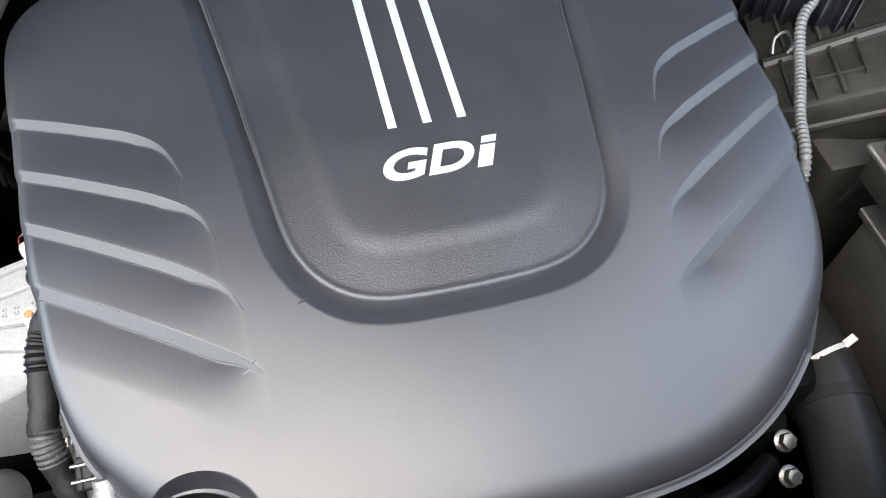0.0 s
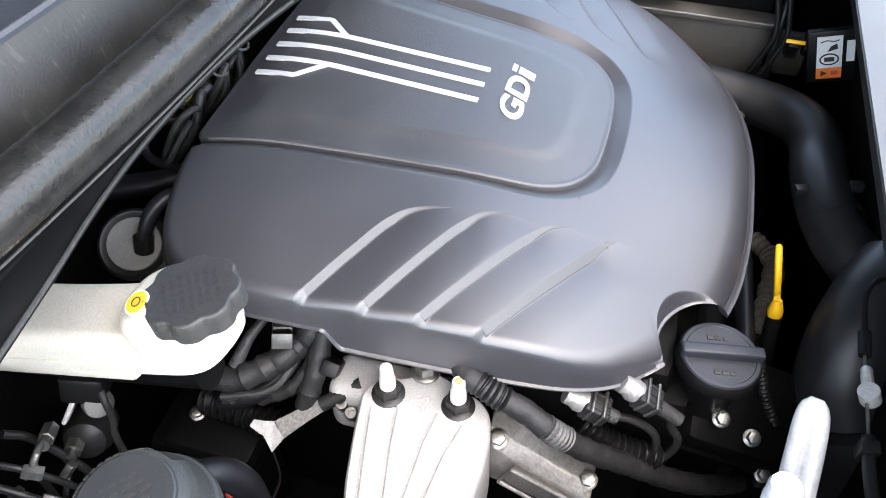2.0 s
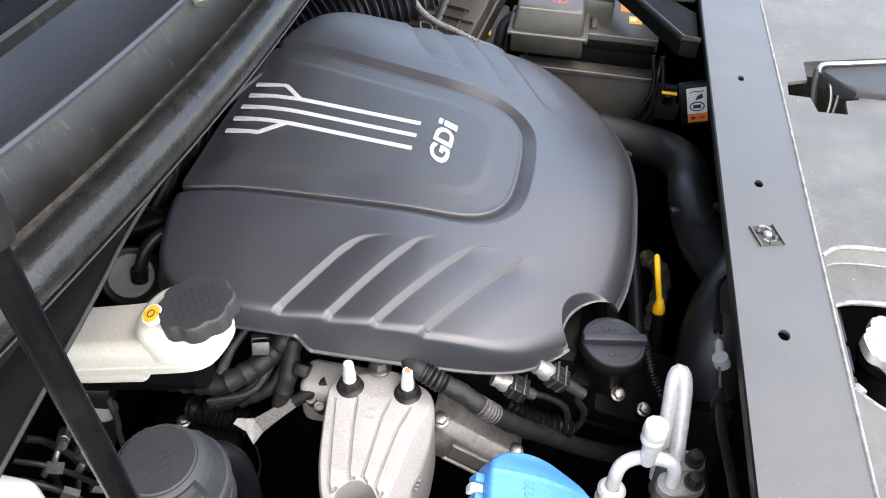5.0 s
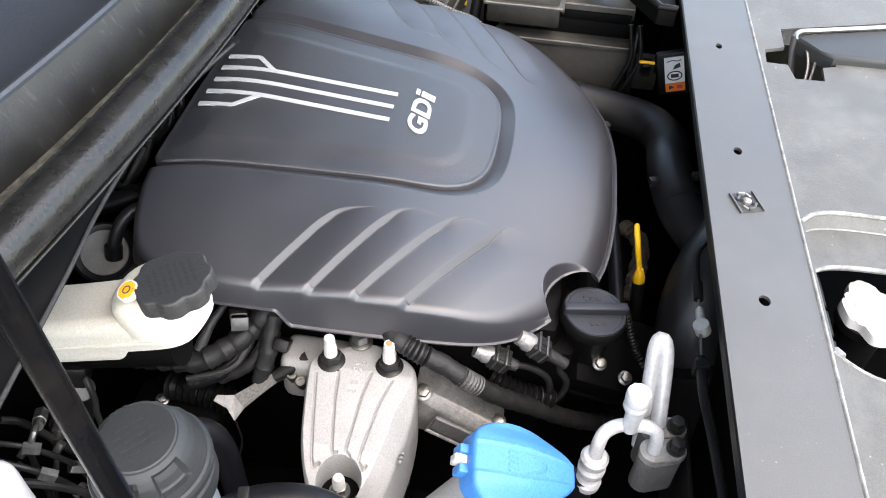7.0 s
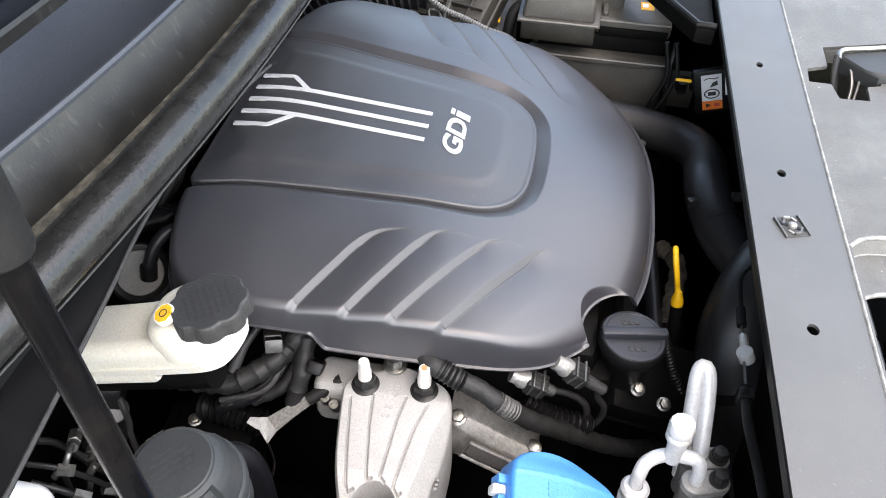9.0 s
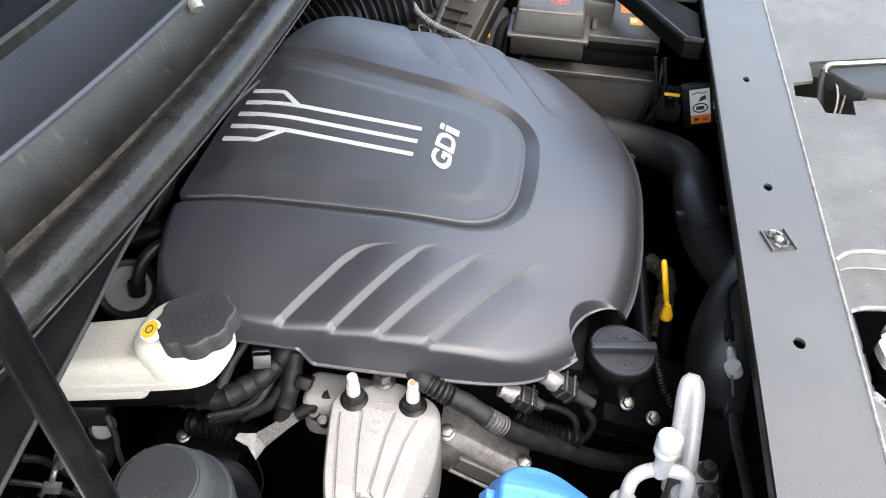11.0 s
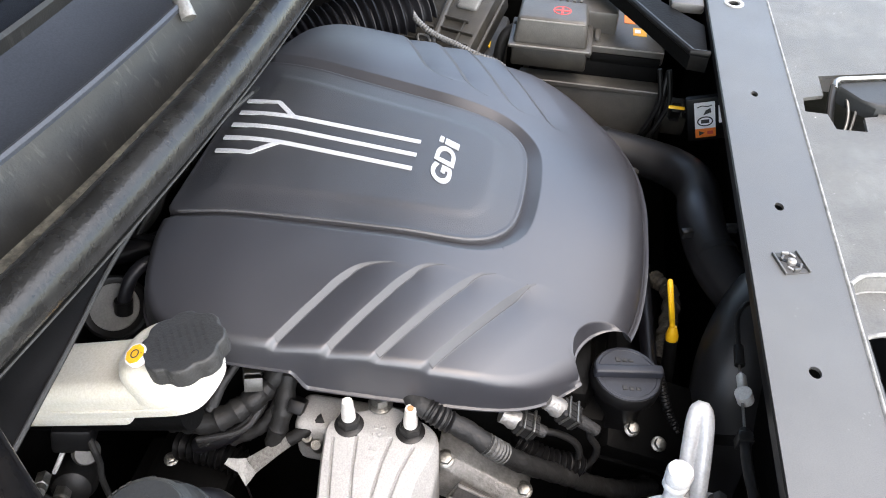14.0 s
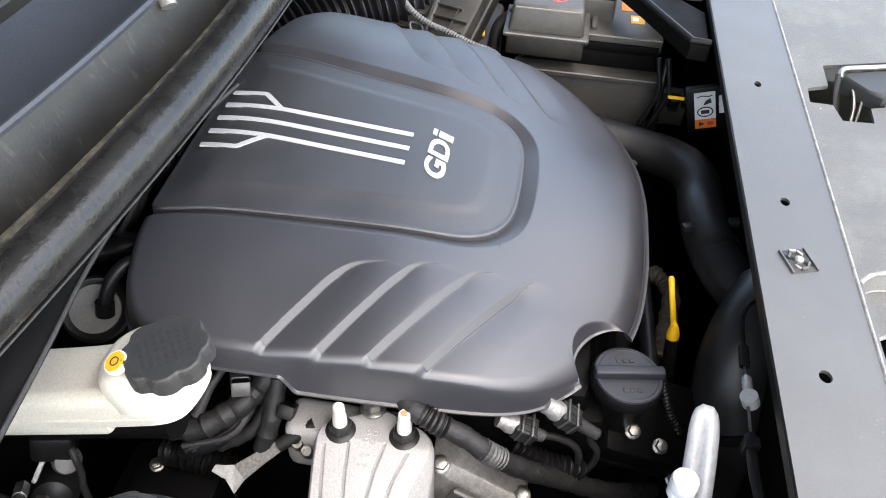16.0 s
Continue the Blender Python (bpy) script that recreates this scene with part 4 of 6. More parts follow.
    for mx, my, w in ((-0.262, -0.022, 0.006), (-0.270, -0.0215, 0.0055), (-0.282, -0.0205, 0.004), (-0.290, -0.020, 0.004)):
        zt = -0.090 - 0.18 * max(-0.27 - mx, 0)
        for s in (-1, 1):
            part("cast_mark", put(tube([(s * w * 0.5 + 0.35 * w * math.cos(a), 0.35 * w * math.sin(a), 0) for a in [0.9 * i for i in range(8)]], 0.0006, 6, 0.001), Matrix.Translation((mx, my, zt + 0.0001)) @ pose(0, 0, 0, 0, 0, 90)), CAST, ob, "worn raised cast mark")
    for k in range(3):
        part("cast_mark", box(-0.332 - 0.004 * k, -0.3295 - 0.004 * k, -0.0745 + 0.0004 * k, -0.0715 + 0.0004 * k, -0.118, -0.1128, 0.0004), CAST_MID, ob, "worn raised cast mark")
    part("foot", box(-0.39, -0.26, -0.07, 0.015, -0.30, -0.17, 0.015), DARK, ob)
    return ob


engine_mount()
for p in ((-0.2665, 0.0425, -0.118), (-0.2715, 0.0330, -0.119)):
    single("spacer", lathe([(0, -0.016), (0.0050, -0.016), (0.0050, 0.0), (0.0042, 0.0015), (0.0022, 0.0015), (0.0022, -0.004), (0, -0.004)], 20, axis(p, (-0.45, -0.1, 1))), STEEL, "short zinc tube spacer beside the engine mount", "spacer", "mount spacers")
bolt("flange_bolt", (-0.242, -0.018, -0.086), (0.0, 0.0, 1), 0.008, "zinc bolt behind the engine mount studs")


def mount_arm():
    ob = thing("mount_arm", "dull cast aluminium support arm beside the engine mount", "bracket", (-0.255, -0.11, -0.22))
    bm = bmesh.new()
    rows = []
    for t in (0.0, 0.15, 0.35, 0.6, 0.85, 1.0):
        y = -0.070 - 0.085 * t
        z = -0.128 - 0.038 * t
        x = -0.243 - 0.008 * t
        w, h = 0.022 - 0.006 * t, 0.052 - 0.022 * t
        rows.append([bm.verts.new(p) for p in ((x + w, y, z), (x - 0.006, y, z), (x - 0.016, y, z - 0.010), (x - 0.020, y, z - h), (x + w, y, z - h))])
    for p, q in zip(rows, rows[1:]):
        for k in range(5):
            bm.faces.new((p[k], p[(k + 1) % 5], q[(k + 1) % 5], q[k]))
    bm.faces.new(rows[0][::-1])
    bm.faces.new(rows[-1])
    bmesh.ops.recalc_face_normals(bm, faces=bm.faces)
    bmesh.ops.bevel(bm, geom=list(bm.edges), offset=0.002, segments=2, affect="EDGES", profile=0.5)
    part("arm", bm, CAST_MID, ob)
    # solid block in darker metal; the recess is only shaded in by colour
    part("pocket", put(box(-0.004, 0.004, -0.024, 0.024, -0.010, 0.008, 0.003), Matrix.Translation((-0.2665, -0.112, -0.168)) @ pose(0, 0, 0, 24, 8, 0)), CAST_DULL, ob, "darker block for the shade of a pocket in the arm")
    part("pocket_rim", put(tube([(-0.0052, -0.026, -0.011), (-0.0052, 0.026, -0.011), (-0.0052, 0.026, 0.010), (-0.0052, -0.026, 0.010), (-0.0052, -0.026, -0.011)], 0.0018, 8, smooth=False), Matrix.Translation((-0.2665, -0.112, -0.168)) @ pose(0, 0, 0, 24, 8, 0)), CAST_MID, ob, "bright cast rim")


mount_arm()
bolt("flange_bolt", (-0.260, -0.079, -0.124), (-0.4, 0, 1), 0.006, "zinc bolt on the grey support arm")
bolt("flange_bolt", (-0.252, -0.150, -0.166), (-0.4, 0, 1), 0.006, "zinc bolt on the grey support arm")
for p in ((-0.194, -0.239, -0.129), (-0.191, -0.2675, -0.150), (-0.183, -0.293, -0.212)):
    bolt("flange_bolt", p, (-0.5, -0.1, 1), 0.0052, "zinc flange bolt on the black front cover", "front cover bolts")
part_front = thing("timing_cover", "black painted front casing below the oil filler", "engine casing", (-0.19, -0.26, -0.44))
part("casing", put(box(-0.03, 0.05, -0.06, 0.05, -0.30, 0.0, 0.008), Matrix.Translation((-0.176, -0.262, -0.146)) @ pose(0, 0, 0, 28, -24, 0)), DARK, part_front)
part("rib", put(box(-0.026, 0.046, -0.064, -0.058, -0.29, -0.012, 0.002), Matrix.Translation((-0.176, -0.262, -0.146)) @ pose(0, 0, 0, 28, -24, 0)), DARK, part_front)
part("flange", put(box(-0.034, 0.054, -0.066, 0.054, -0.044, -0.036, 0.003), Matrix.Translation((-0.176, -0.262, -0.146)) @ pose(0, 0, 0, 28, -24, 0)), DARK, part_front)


# ---- brake fluid reservoir ----
def scalloped(r, lobes, depth, n=120):
    return [((r - depth * (0.5 - 0.5 * math.cos(lobes * t)) ** 1.6) * math.cos(t), (r - depth * (0.5 - 0.5 * math.cos(lobes * t)) ** 1.6) * math.sin(t)) for t in [2 * math.pi * i / n for i in range(n)]]


def brake_reservoir():
    ob = thing("brake_fluid_reservoir", "milky white brake fluid reservoir with a black scalloped cap", "fluid reservoir", (-0.32, 0.16, -0.10))
    m = Matrix.Translation((-0.30, 0.2, -0.034)) @ pose(0, 0, 0, -17, 0, 0)
    low = [(-0.020, -0.118), (-0.034, -0.106), (-0.037, -0.07), (-0.037, 0.02), (-0.037, 0.11), (-0.025, 0.12), (0.012, 0.12), (0.018, 0.11), (0.018, 0.0), (0.020, -0.05), (0.026, -0.075), (0.024, -0.098), (0.008, -0.119)]
    tank = slab("tank", low, (-0.008, -0.02), 0.0, 0.030, 0.011, TANK, ob, "milky tank", m=m)
    slab("seam", [(-0.008 + (x + 0.008) * 1.05, -0.02 + (y + 0.02) * 1.02) for x, y in low], (-0.008, -0.02), 0.006, 0.0095, 0.001, TANK, tank, "welded seam", m=m)
    part("lower_tier", put(box(-0.0355, 0.012, -0.050, 0.115, -0.014, 0.004, 0.005), m), TANK, tank, "yellowed lower tier")
    dome = [(-0.018, -0.113), (-0.034, -0.102), (-0.038, -0.084), (-0.032, -0.068), (-0.015, -0.059), (0.008, -0.062), (0.021, -0.077), (0.022, -0.096), (0.008, -0.114)]
    slab("filler_dome", dome, (-0.008, -0.085), 0.015, 0.045, 0.012, TANK, tank, "rounded filler dome", m=m, draft=0.04)
    cap_loop = [((0.0302 - 0.0028 * (0.5 - 0.5 * math.cos(8 * t)) ** 2) * math.cos(t), (0.0302 - 0.0028 * (0.5 - 0.5 * math.cos(8 * t)) ** 2) * math.sin(t)) for t in [2 * math.pi * i / 96 for i in range(96)]]
    mc = Matrix.Translation((-0.3085, 0.1030, 0.0310)) @ pose(0, 0, 0, -6, 4, 20)
    cap = slab("cap", cap_loop, (0, 0), 0.0, 0.0150, 0.0020, CAP, ob, "black scalloped screw cap with moulded warning text", n=240, m=mc)
    for j in range(7):
        w = 0.018 - 0.0016 * abs(j - 3)
        for k in range(5):
            part("text_bar", put(box(-w + 2 * w * k / 5, -w + 2 * w * (k + 0.72) / 5, -0.0165 + j * 0.0052, -0.0142 + j * 0.0052, 0.0146, 0.0153, 0), mc @ pose(0, 0, 0, 0, 0, 15)), WORN_TEXT, cap, "unreadable moulded text", 0)
    part("cap_neck", lathe([(0, -0.02), (0.021, -0.02), (0.021, 0.002), (0, 0.002)], 32, mc), TANK, tank)
    ms = axis((-0.3225, 0.1335, 0.0405), (-0.25, 0.35, 1))
    part("sticker_border", lathe([(0, -0.004), (0.0084, -0.004), (0.0084, 0.0006), (0, 0.0006)], 24, ms), LABEL, ob, "white sticker border")
    st = part("sticker", lathe([(0, -0.004), (0.0076, -0.004), (0.0076, 0.0010), (0, 0.0010)], 8, ms), STICKER_Y, ob, "yellow hexagonal warning sticker")
    part("symbol", lathe([(0.0026, 0.0008), (0.0034, 0.0008), (0.0034, 0.0014), (0.0026, 0.0014)], 24, ms), INK, st)
    part("master_cylinder", tube([(-0.30, 0.31, -0.105), (-0.30, 0.2, -0.075), (-0.30, 0.12, -0.052)], 0.016, 20), DARK, ob, "dark metal cylinder below the tank")
    return ob


brake_reservoir()


# ---- power steering reservoir ----
def steering_reservoir():
    ob = thing("power_steering_reservoir", "grey plastic reservoir cap over a pale bluish tank", "fluid reservoir", (-0.426, 0.083, -0.25))
    m = axis((-0.426, 0.083, -0.004), (-0.06, 0.02, 1))
    part("tank", lathe([(0.028, -0.24), (0.031, -0.06), (0.035, -0.045), (0.035, -0.024), (0, -0.024)], 40, m), PALE_TANK, ob, "pale bluish tank")
    # cap: skirt with two rings, domed shoulder, flat top; grips pressed into the shoulder
    profile = [(0.0385, -0.040), (0.0400, -0.034), (0.0400, -0.020), (0.0384, -0.018), (0.0384, -0.014), (0.0412, -0.012), (0.0416, -0.006), (0.0404, -0.003), (0.0385, -0.002), (0.0385, 0.000), (0.0372, 0.004), (0.0362, 0.010), (0.0340, 0.0165), (0.0305, 0.0222), (0.0275, 0.0252), (0.0262, 0.0262), (0.0256, 0.0278), (0.0246, 0.0286), (0.0150, 0.0292), (0.0060, 0.0294), (0, 0.0294)]
    fine = [profile[0]]
    for (r0, z0), (r1, z1) in zip(profile, profile[1:]):
        k = max(1, int(math.hypot(r1 - r0, z1 - z0) / 0.0016))
        fine += [(r0 + (r1 - r0) * i / k, z0 + (z1 - z0) * i / k) for i in range(1, k + 1)]
    bm = lathe(fine, 160)
    for v in bm.verts:
        a = math.degrees(math.atan2(v.co.y, v.co.x))
        r = math.hypot(v.co.x, v.co.y)
        for a0, half, lo, hi, deep in ((-135, 19, 0.006, 0.0235, 0.0042), (-15, 19, 0.006, 0.0235, 0.0042), (105, 19, 0.006, 0.0235, 0.0042), (-58, 6.5, 0.012, 0.0225, 0.0050)):
            off = abs((a - a0 + 180) % 360 - 180)
            f = float(ease(np.array((half - off) / 3.0)) * ease(np.array((v.co.z - lo) / 0.003)) * ease(np.array((hi - v.co.z) / 0.0022)))
            if f > 0 and r > 0.02:
                v.co.x *= 1 - f * deep / r
                v.co.y *= 1 - f * deep / r
                v.co.z -= f * deep * 0.7
    cap = part("cap", put(bm, m), GREY_CAP, ob, "slate grey cap with moulded text", 30)
    for j in range(5):
        w = 0.0165 - 0.0030 * abs(j - 2)
        for k in range(4):
            part("text_bar", put(box(-w + 2 * w * k / 4, -w + 2 * w * (k + 0.72) / 4, -0.0115 + j * 0.0052, -0.0092 + j * 0.0052, 0.0288, 0.0298, 0), m @ pose(0, 0, 0, 0, 0, 65)), WORN_TEXT, cap, "unreadable moulded text", 0)
    for k in range(9):
        a = radians(150 + k * 9)
        part("text_bar", put(box(-0.0017, 0.0017, -0.0011, 0.0011, -0.0004, 0.0006, 0), m @ Matrix.Translation((0.0292 * math.cos(a), 0.0292 * math.sin(a), 0.0237)) @ Matrix.Rotation(a - math.pi / 2, 4, "Z") @ pose(0, 0, 0, -42, 0, 0)), WORN_TEXT, cap, "unreadable moulded text", 0)
    part("hose", tube([(-0.402, 0.098, -0.066), (-0.385, 0.100, -0.064), (-0.368, 0.092, -0.068), (-0.357, 0.080, -0.086), (-0.354, 0.074, -0.13), (-0.355, 0.075, -0.26)], 0.0110, 18), RUBBER, ob)
    part("hose_clip", put(box(-0.006, 0.006, -0.004, 0.004, -0.003, 0.004, 0.001), Matrix.Translation((-0.416, 0.028, -0.0595)) @ pose(0, 0, 0, 0, 0, 15)), NUT, ob, "dark spring clip on the hose")


steering_reservoir()


# ---- washer filler ----
def washer_filler():
    ob = thing("washer_filler", "bright blue washer fluid cap on a white neck", "washer cap", (-0.372, -0.165, -0.25))
    up = Vector((-0.12, -0.42, 1)).normalized()
    long = Vector((0.10, -1, 0))
    long = (long - up * long.dot(up)).normalized()
    side = up.cross(long)
    q = Matrix.Translation((-0.366, -0.166, -0.050)) @ Matrix((long, side, up)).transposed().to_4x4()
    part("neck", lathe([(0.022, -0.20), (0.024, -0.03), (0.028, -0.02), (0.028, -0.010), (0, -0.010)], 32, q), WHITE, ob, "white filler neck")
    leaf = [(-0.040, -0.012), (-0.036, -0.022), (-0.024, -0.031), (-0.006, -0.0345), (0.014, -0.031), (0.030, -0.021), (0.043, -0.010), (0.045, 0.0), (0.043, 0.010), (0.030, 0.021), (0.014, 0.031), (-0.006, 0.0345), (-0.024, 0.031), (-0.036, 0.022), (-0.040, 0.012)]

    def crown(u, v):
        edge = 0.012 * (1 - 0.35 * np.clip(u / 0.045, 0, 1))
        flat = 1 - ease((np.abs(v) - edge) / 0.021)
        return 0.0115 * flat * (1 - 0.45 * (u / 0.045) ** 2) + 0.0012 * np.clip(1 - np.abs(np.abs(v) - edge) / 0.0018, 0, 1)

    cap = slab("cap", leaf, (0, 0), -0.014, 0.004, 0.003, BLUE, ob, "bright blue hinged cap with a worn symbol", top=crown, n=240, m=q)
    part("hinge_tab", put(box(-0.047, -0.037, -0.011, -0.004, -0.012, 0.002, 0.0015), q), BLUE, cap)
    part("hinge_tab", put(box(-0.047, -0.037, 0.004, 0.011, -0.012, 0.002, 0.0015), q), BLUE, cap)
    part("hinge_strap", put(box(-0.050, -0.036, -0.0036, 0.0036, -0.010, 0.0005, 0.0015), q), WHITE, ob, "white hinge strap")
    for w0, w1 in ((-0.009, 0.009), (-0.007, 0.007)):
        k = 0.006 if w1 > 0.008 else 0.003
        part("symbol", put(tube([(0.004 - k, w0, 0.0150), (0.010 + k, w0 * 0.4, 0.0148), (0.010 + k, w1 * 0.4, 0.0148), (0.004 - k, w1, 0.0150)], 0.0007, 6), q), BLUE, cap, "worn moulded symbol")
    for j in range(4):
        part("text_bar", put(box(-0.014, -0.006, -0.008 + j * 0.0042, -0.0055 + j * 0.0042, 0.0146, 0.0157, 0.0002), q), BLUE, cap, "worn moulded mark")


washer_filler()


# ---- air-conditioning pipes ----
def ac_pipes():
    ob = thing("refrigerant_pipes", "bright aluminium refrigerant pipes bolted to a flange block", "pipe", (-0.2863, -0.2751, -0.1842))
    part("loop_pipe", tube([(-0.300, -0.2835, -0.122), (-0.2845, -0.2825, -0.095), (-0.262, -0.2825, -0.070), (-0.246, -0.2815, -0.051), (-0.2375, -0.2795, -0.0395), (-0.2335, -0.2762, -0.0345), (-0.2340, -0.2728, -0.0358), (-0.2395, -0.2712, -0.0440), (-0.251, -0.2715, -0.061), (-0.268, -0.2722, -0.088), (-0.280, -0.274, -0.125)], 0.0066, 16, 0.0025), CHALKY, ob)
    part("elbow_pipe", tube([(-0.3096, -0.2767, -0.0908), (-0.3086, -0.2764, -0.0732), (-0.3055, -0.2736, -0.0623), (-0.3044, -0.2627, -0.0597), (-0.3065, -0.2461, -0.0597), (-0.3128, -0.2341, -0.0628), (-0.3190, -0.2300, -0.0742), (-0.3211, -0.2300, -0.1220)], 0.0056, 16, 0.0025), CHALKY, ob)
    for z0 in (-0.091, -0.105, -0.126):
        part("fitting_ring", lathe([(0.0055, -0.006), (0.0110, -0.005), (0.0116, 0.002), (0.0095, 0.005), (0.0055, 0.006)], 24, Matrix.Translation((-0.3211, -0.2301, z0))), CHALKY, ob)
    part("lower_hose", tube([(-0.3205, -0.2269, -0.1220), (-0.3257, -0.2253, -0.1946), (-0.3278, -0.2128, -0.3088)], 0.010, 16), RUBBER, ob)
    valve = part("valve", lathe([(0.0062, -0.026), (0.0068, -0.012), (0.0075, 0.0), (0.0075, 0.004), (0.0, 0.004)], 20, axis((-0.3076, -0.2523, -0.0348), (0, 0, 1))), CHALKY, ob)
    part("valve_cap", lathe([(0, 0), (0.0080, 0.0), (0.0095, 0.002), (0.0097, 0.006), (0.0088, 0.008), (0.0096, 0.010), (0.0100, 0.016), (0.0090, 0.0205), (0.006, 0.0220), (0, 0.0222)], 11, axis((-0.3081, -0.2507, -0.0327), (0.05, 0, 1))), WHITE, valve, "white knurled valve cap")
    for (px, py), (bx, by), z0 in (((-0.3097, -0.2767), (-0.3055, -0.2943), -0.0836), ((-0.2842, -0.2798), (-0.2826, -0.2964), -0.0867)):
        side = Vector((bx - px, by - py, 0)).normalized()
        out = Vector((-side.y, side.x, 0))
        a, c = Vector((px, py, 0)), Vector((bx, by, 0))
        ends = [a + 0.0115 * (math.cos(t) * out - math.sin(t) * side) for t in [math.pi * i / 8 for i in range(9)]] + [c + 0.0095 * (-math.cos(t) * out + math.sin(t) * side) for t in [math.pi * i / 8 for i in range(9)]]
        plate = part("flange_plate", prism([(p.x, p.y) for p in ends], z0 - 0.007, z0, 0.0012), CAST_MID, ob, "pale cast flange plate")
        part("flange_body", prism([(p.x * 0.95 + 0.05 * px, p.y * 0.95 + 0.05 * py) for p in ends], z0 - 0.05, z0 - 0.009, 0.001), CAST_DULL, ob)
        part("flange_bolt", join(lathe([(0, 0), (0.0078, 0), (0.0078, 0.0025), (0, 0.0025)], 20, Matrix.Translation((bx, by, z0))), put(prism(hexagon(0.0060), 0.002, 0.011, 0.001), Matrix.Translation((bx, by, z0)))), NUT, plate, "black hexagon bolt")
    part("bracket", box(-0.335, -0.262, -0.3125, -0.3080, -0.20, -0.104, 0.001), BLACK, ob)


ac_pipes()


# ---- hoses and cable at the radiator ----
def radiator_hose():
    ob = thing("radiator_hose", "thick black rubber radiator hose in an S bend", "hose", (0.05, -0.30, -0.20))
    part("hose", tube([(0.250, -0.120, -0.135), (0.243, -0.169, -0.125), (0.236, -0.211, -0.125), (0.226, -0.250, -0.125), (0.208, -0.287, -0.122), (0.178, -0.308, -0.116), (0.135, -0.314, -0.107), (0.095, -0.311, -0.101), (0.050, -0.316, -0.104), (0.015, -0.328, -0.110), (-0.016, -0.348, -0.116), (-0.045, -0.370, -0.125)], 0.0255, 28, 0.006), HOSE, ob)
    for p, d in (((0.030, -0.3235, -0.1075), (0.94, 0.32, 0.12)), ((0.238, -0.200, -0.125), (0.17, 1, 0))):
        part("clamp", lathe([(0.0257, -0.004), (0.0270, -0.004), (0.0270, 0.004), (0.0257, 0.004)], 28, axis(p, d)), NUT, ob, "dark band clamp")

    for p, a in (((0.040, -0.290, -0.088), 20), ((0.056, -0.338, -0.086), 10)):
        part("hose_clip", put(box(-0.004, 0.004, -0.006, 0.006, -0.003, 0.006, 0.0012), Matrix.Translation(p) @ pose(0, 0, 0, 0, 0, a)), NUT, ob, "small dark clip ears")


radiator_hose()
duct = thing("air_duct", "fat matt black air duct dropping beside the radiator", "duct", (-0.2, -0.33, -0.30))
part("pipe", tube([(-0.045, -0.368, -0.085), (-0.070, -0.352, -0.096), (-0.096, -0.340, -0.112), (-0.114, -0.336, -0.132), (-0.127, -0.338, -0.155), (-0.142, -0.350, -0.185), (-0.152, -0.362, -0.25)], 0.0375, 28, 0.008), HOSE, duct)
part("collar", lathe([(0.0377, -0.006), (0.0396, -0.005), (0.0396, 0.005), (0.0377, 0.006)], 32, axis((-0.135, -0.344, -0.170), (-0.42, -0.32, -0.85))), BLACK, duct, "moulded collar")


def release_cable():
    ob = thing("release_cable", "black hood release cable with a pale joint piece", "cable", (-0.2, -0.31, -0.10))
    part("sheath", tube([(-0.112, -0.33, -0.028), (-0.125, -0.316, -0.020), (-0.138, -0.309, -0.024), (-0.16, -0.309, -0.030), (-0.176, -0.309, -0.033)], 0.0022, 10), BLACK, ob)
    part("boot", tube([(-0.165, -0.309, -0.031), (-0.183, -0.309, -0.034)], 0.0042, 12), BLACK, ob)
    part("wire", tube([(-0.18, -0.309, -0.034), (-0.25, -0.307, -0.036)], 0.0012, 8), STEEL, ob)
    part("joint", join(lathe([(0.0028, -0.012), (0.004, -0.010), (0.004, 0.006), (0.0028, 0.008), (0, 0.008), (0, -0.012)], 16, axis((-0.201, -0.309, -0.034), (1, 0, 0))), lathe([(0, -0.005), (0.0068, -0.005), (0.0068, 0.005), (0, 0.005)], 20, axis((-0.215, -0.3095, -0.034), (0, 0.5, 1)))), CAST, ob, "pale grey joint piece")
    part("lower_sheath", tube([(-0.246, -0.307, -0.036), (-0.28, -0.306, -0.036), (-0.33, -0.312, -0.04), (-0.42, -0.325, -0.06)], 0.0042, 12), BLACK, ob)
    part("clip", box(-0.26, -0.25, -0.312, -0.300, -0.045, -0.03, 0.002), BLACK, ob)


release_cable()


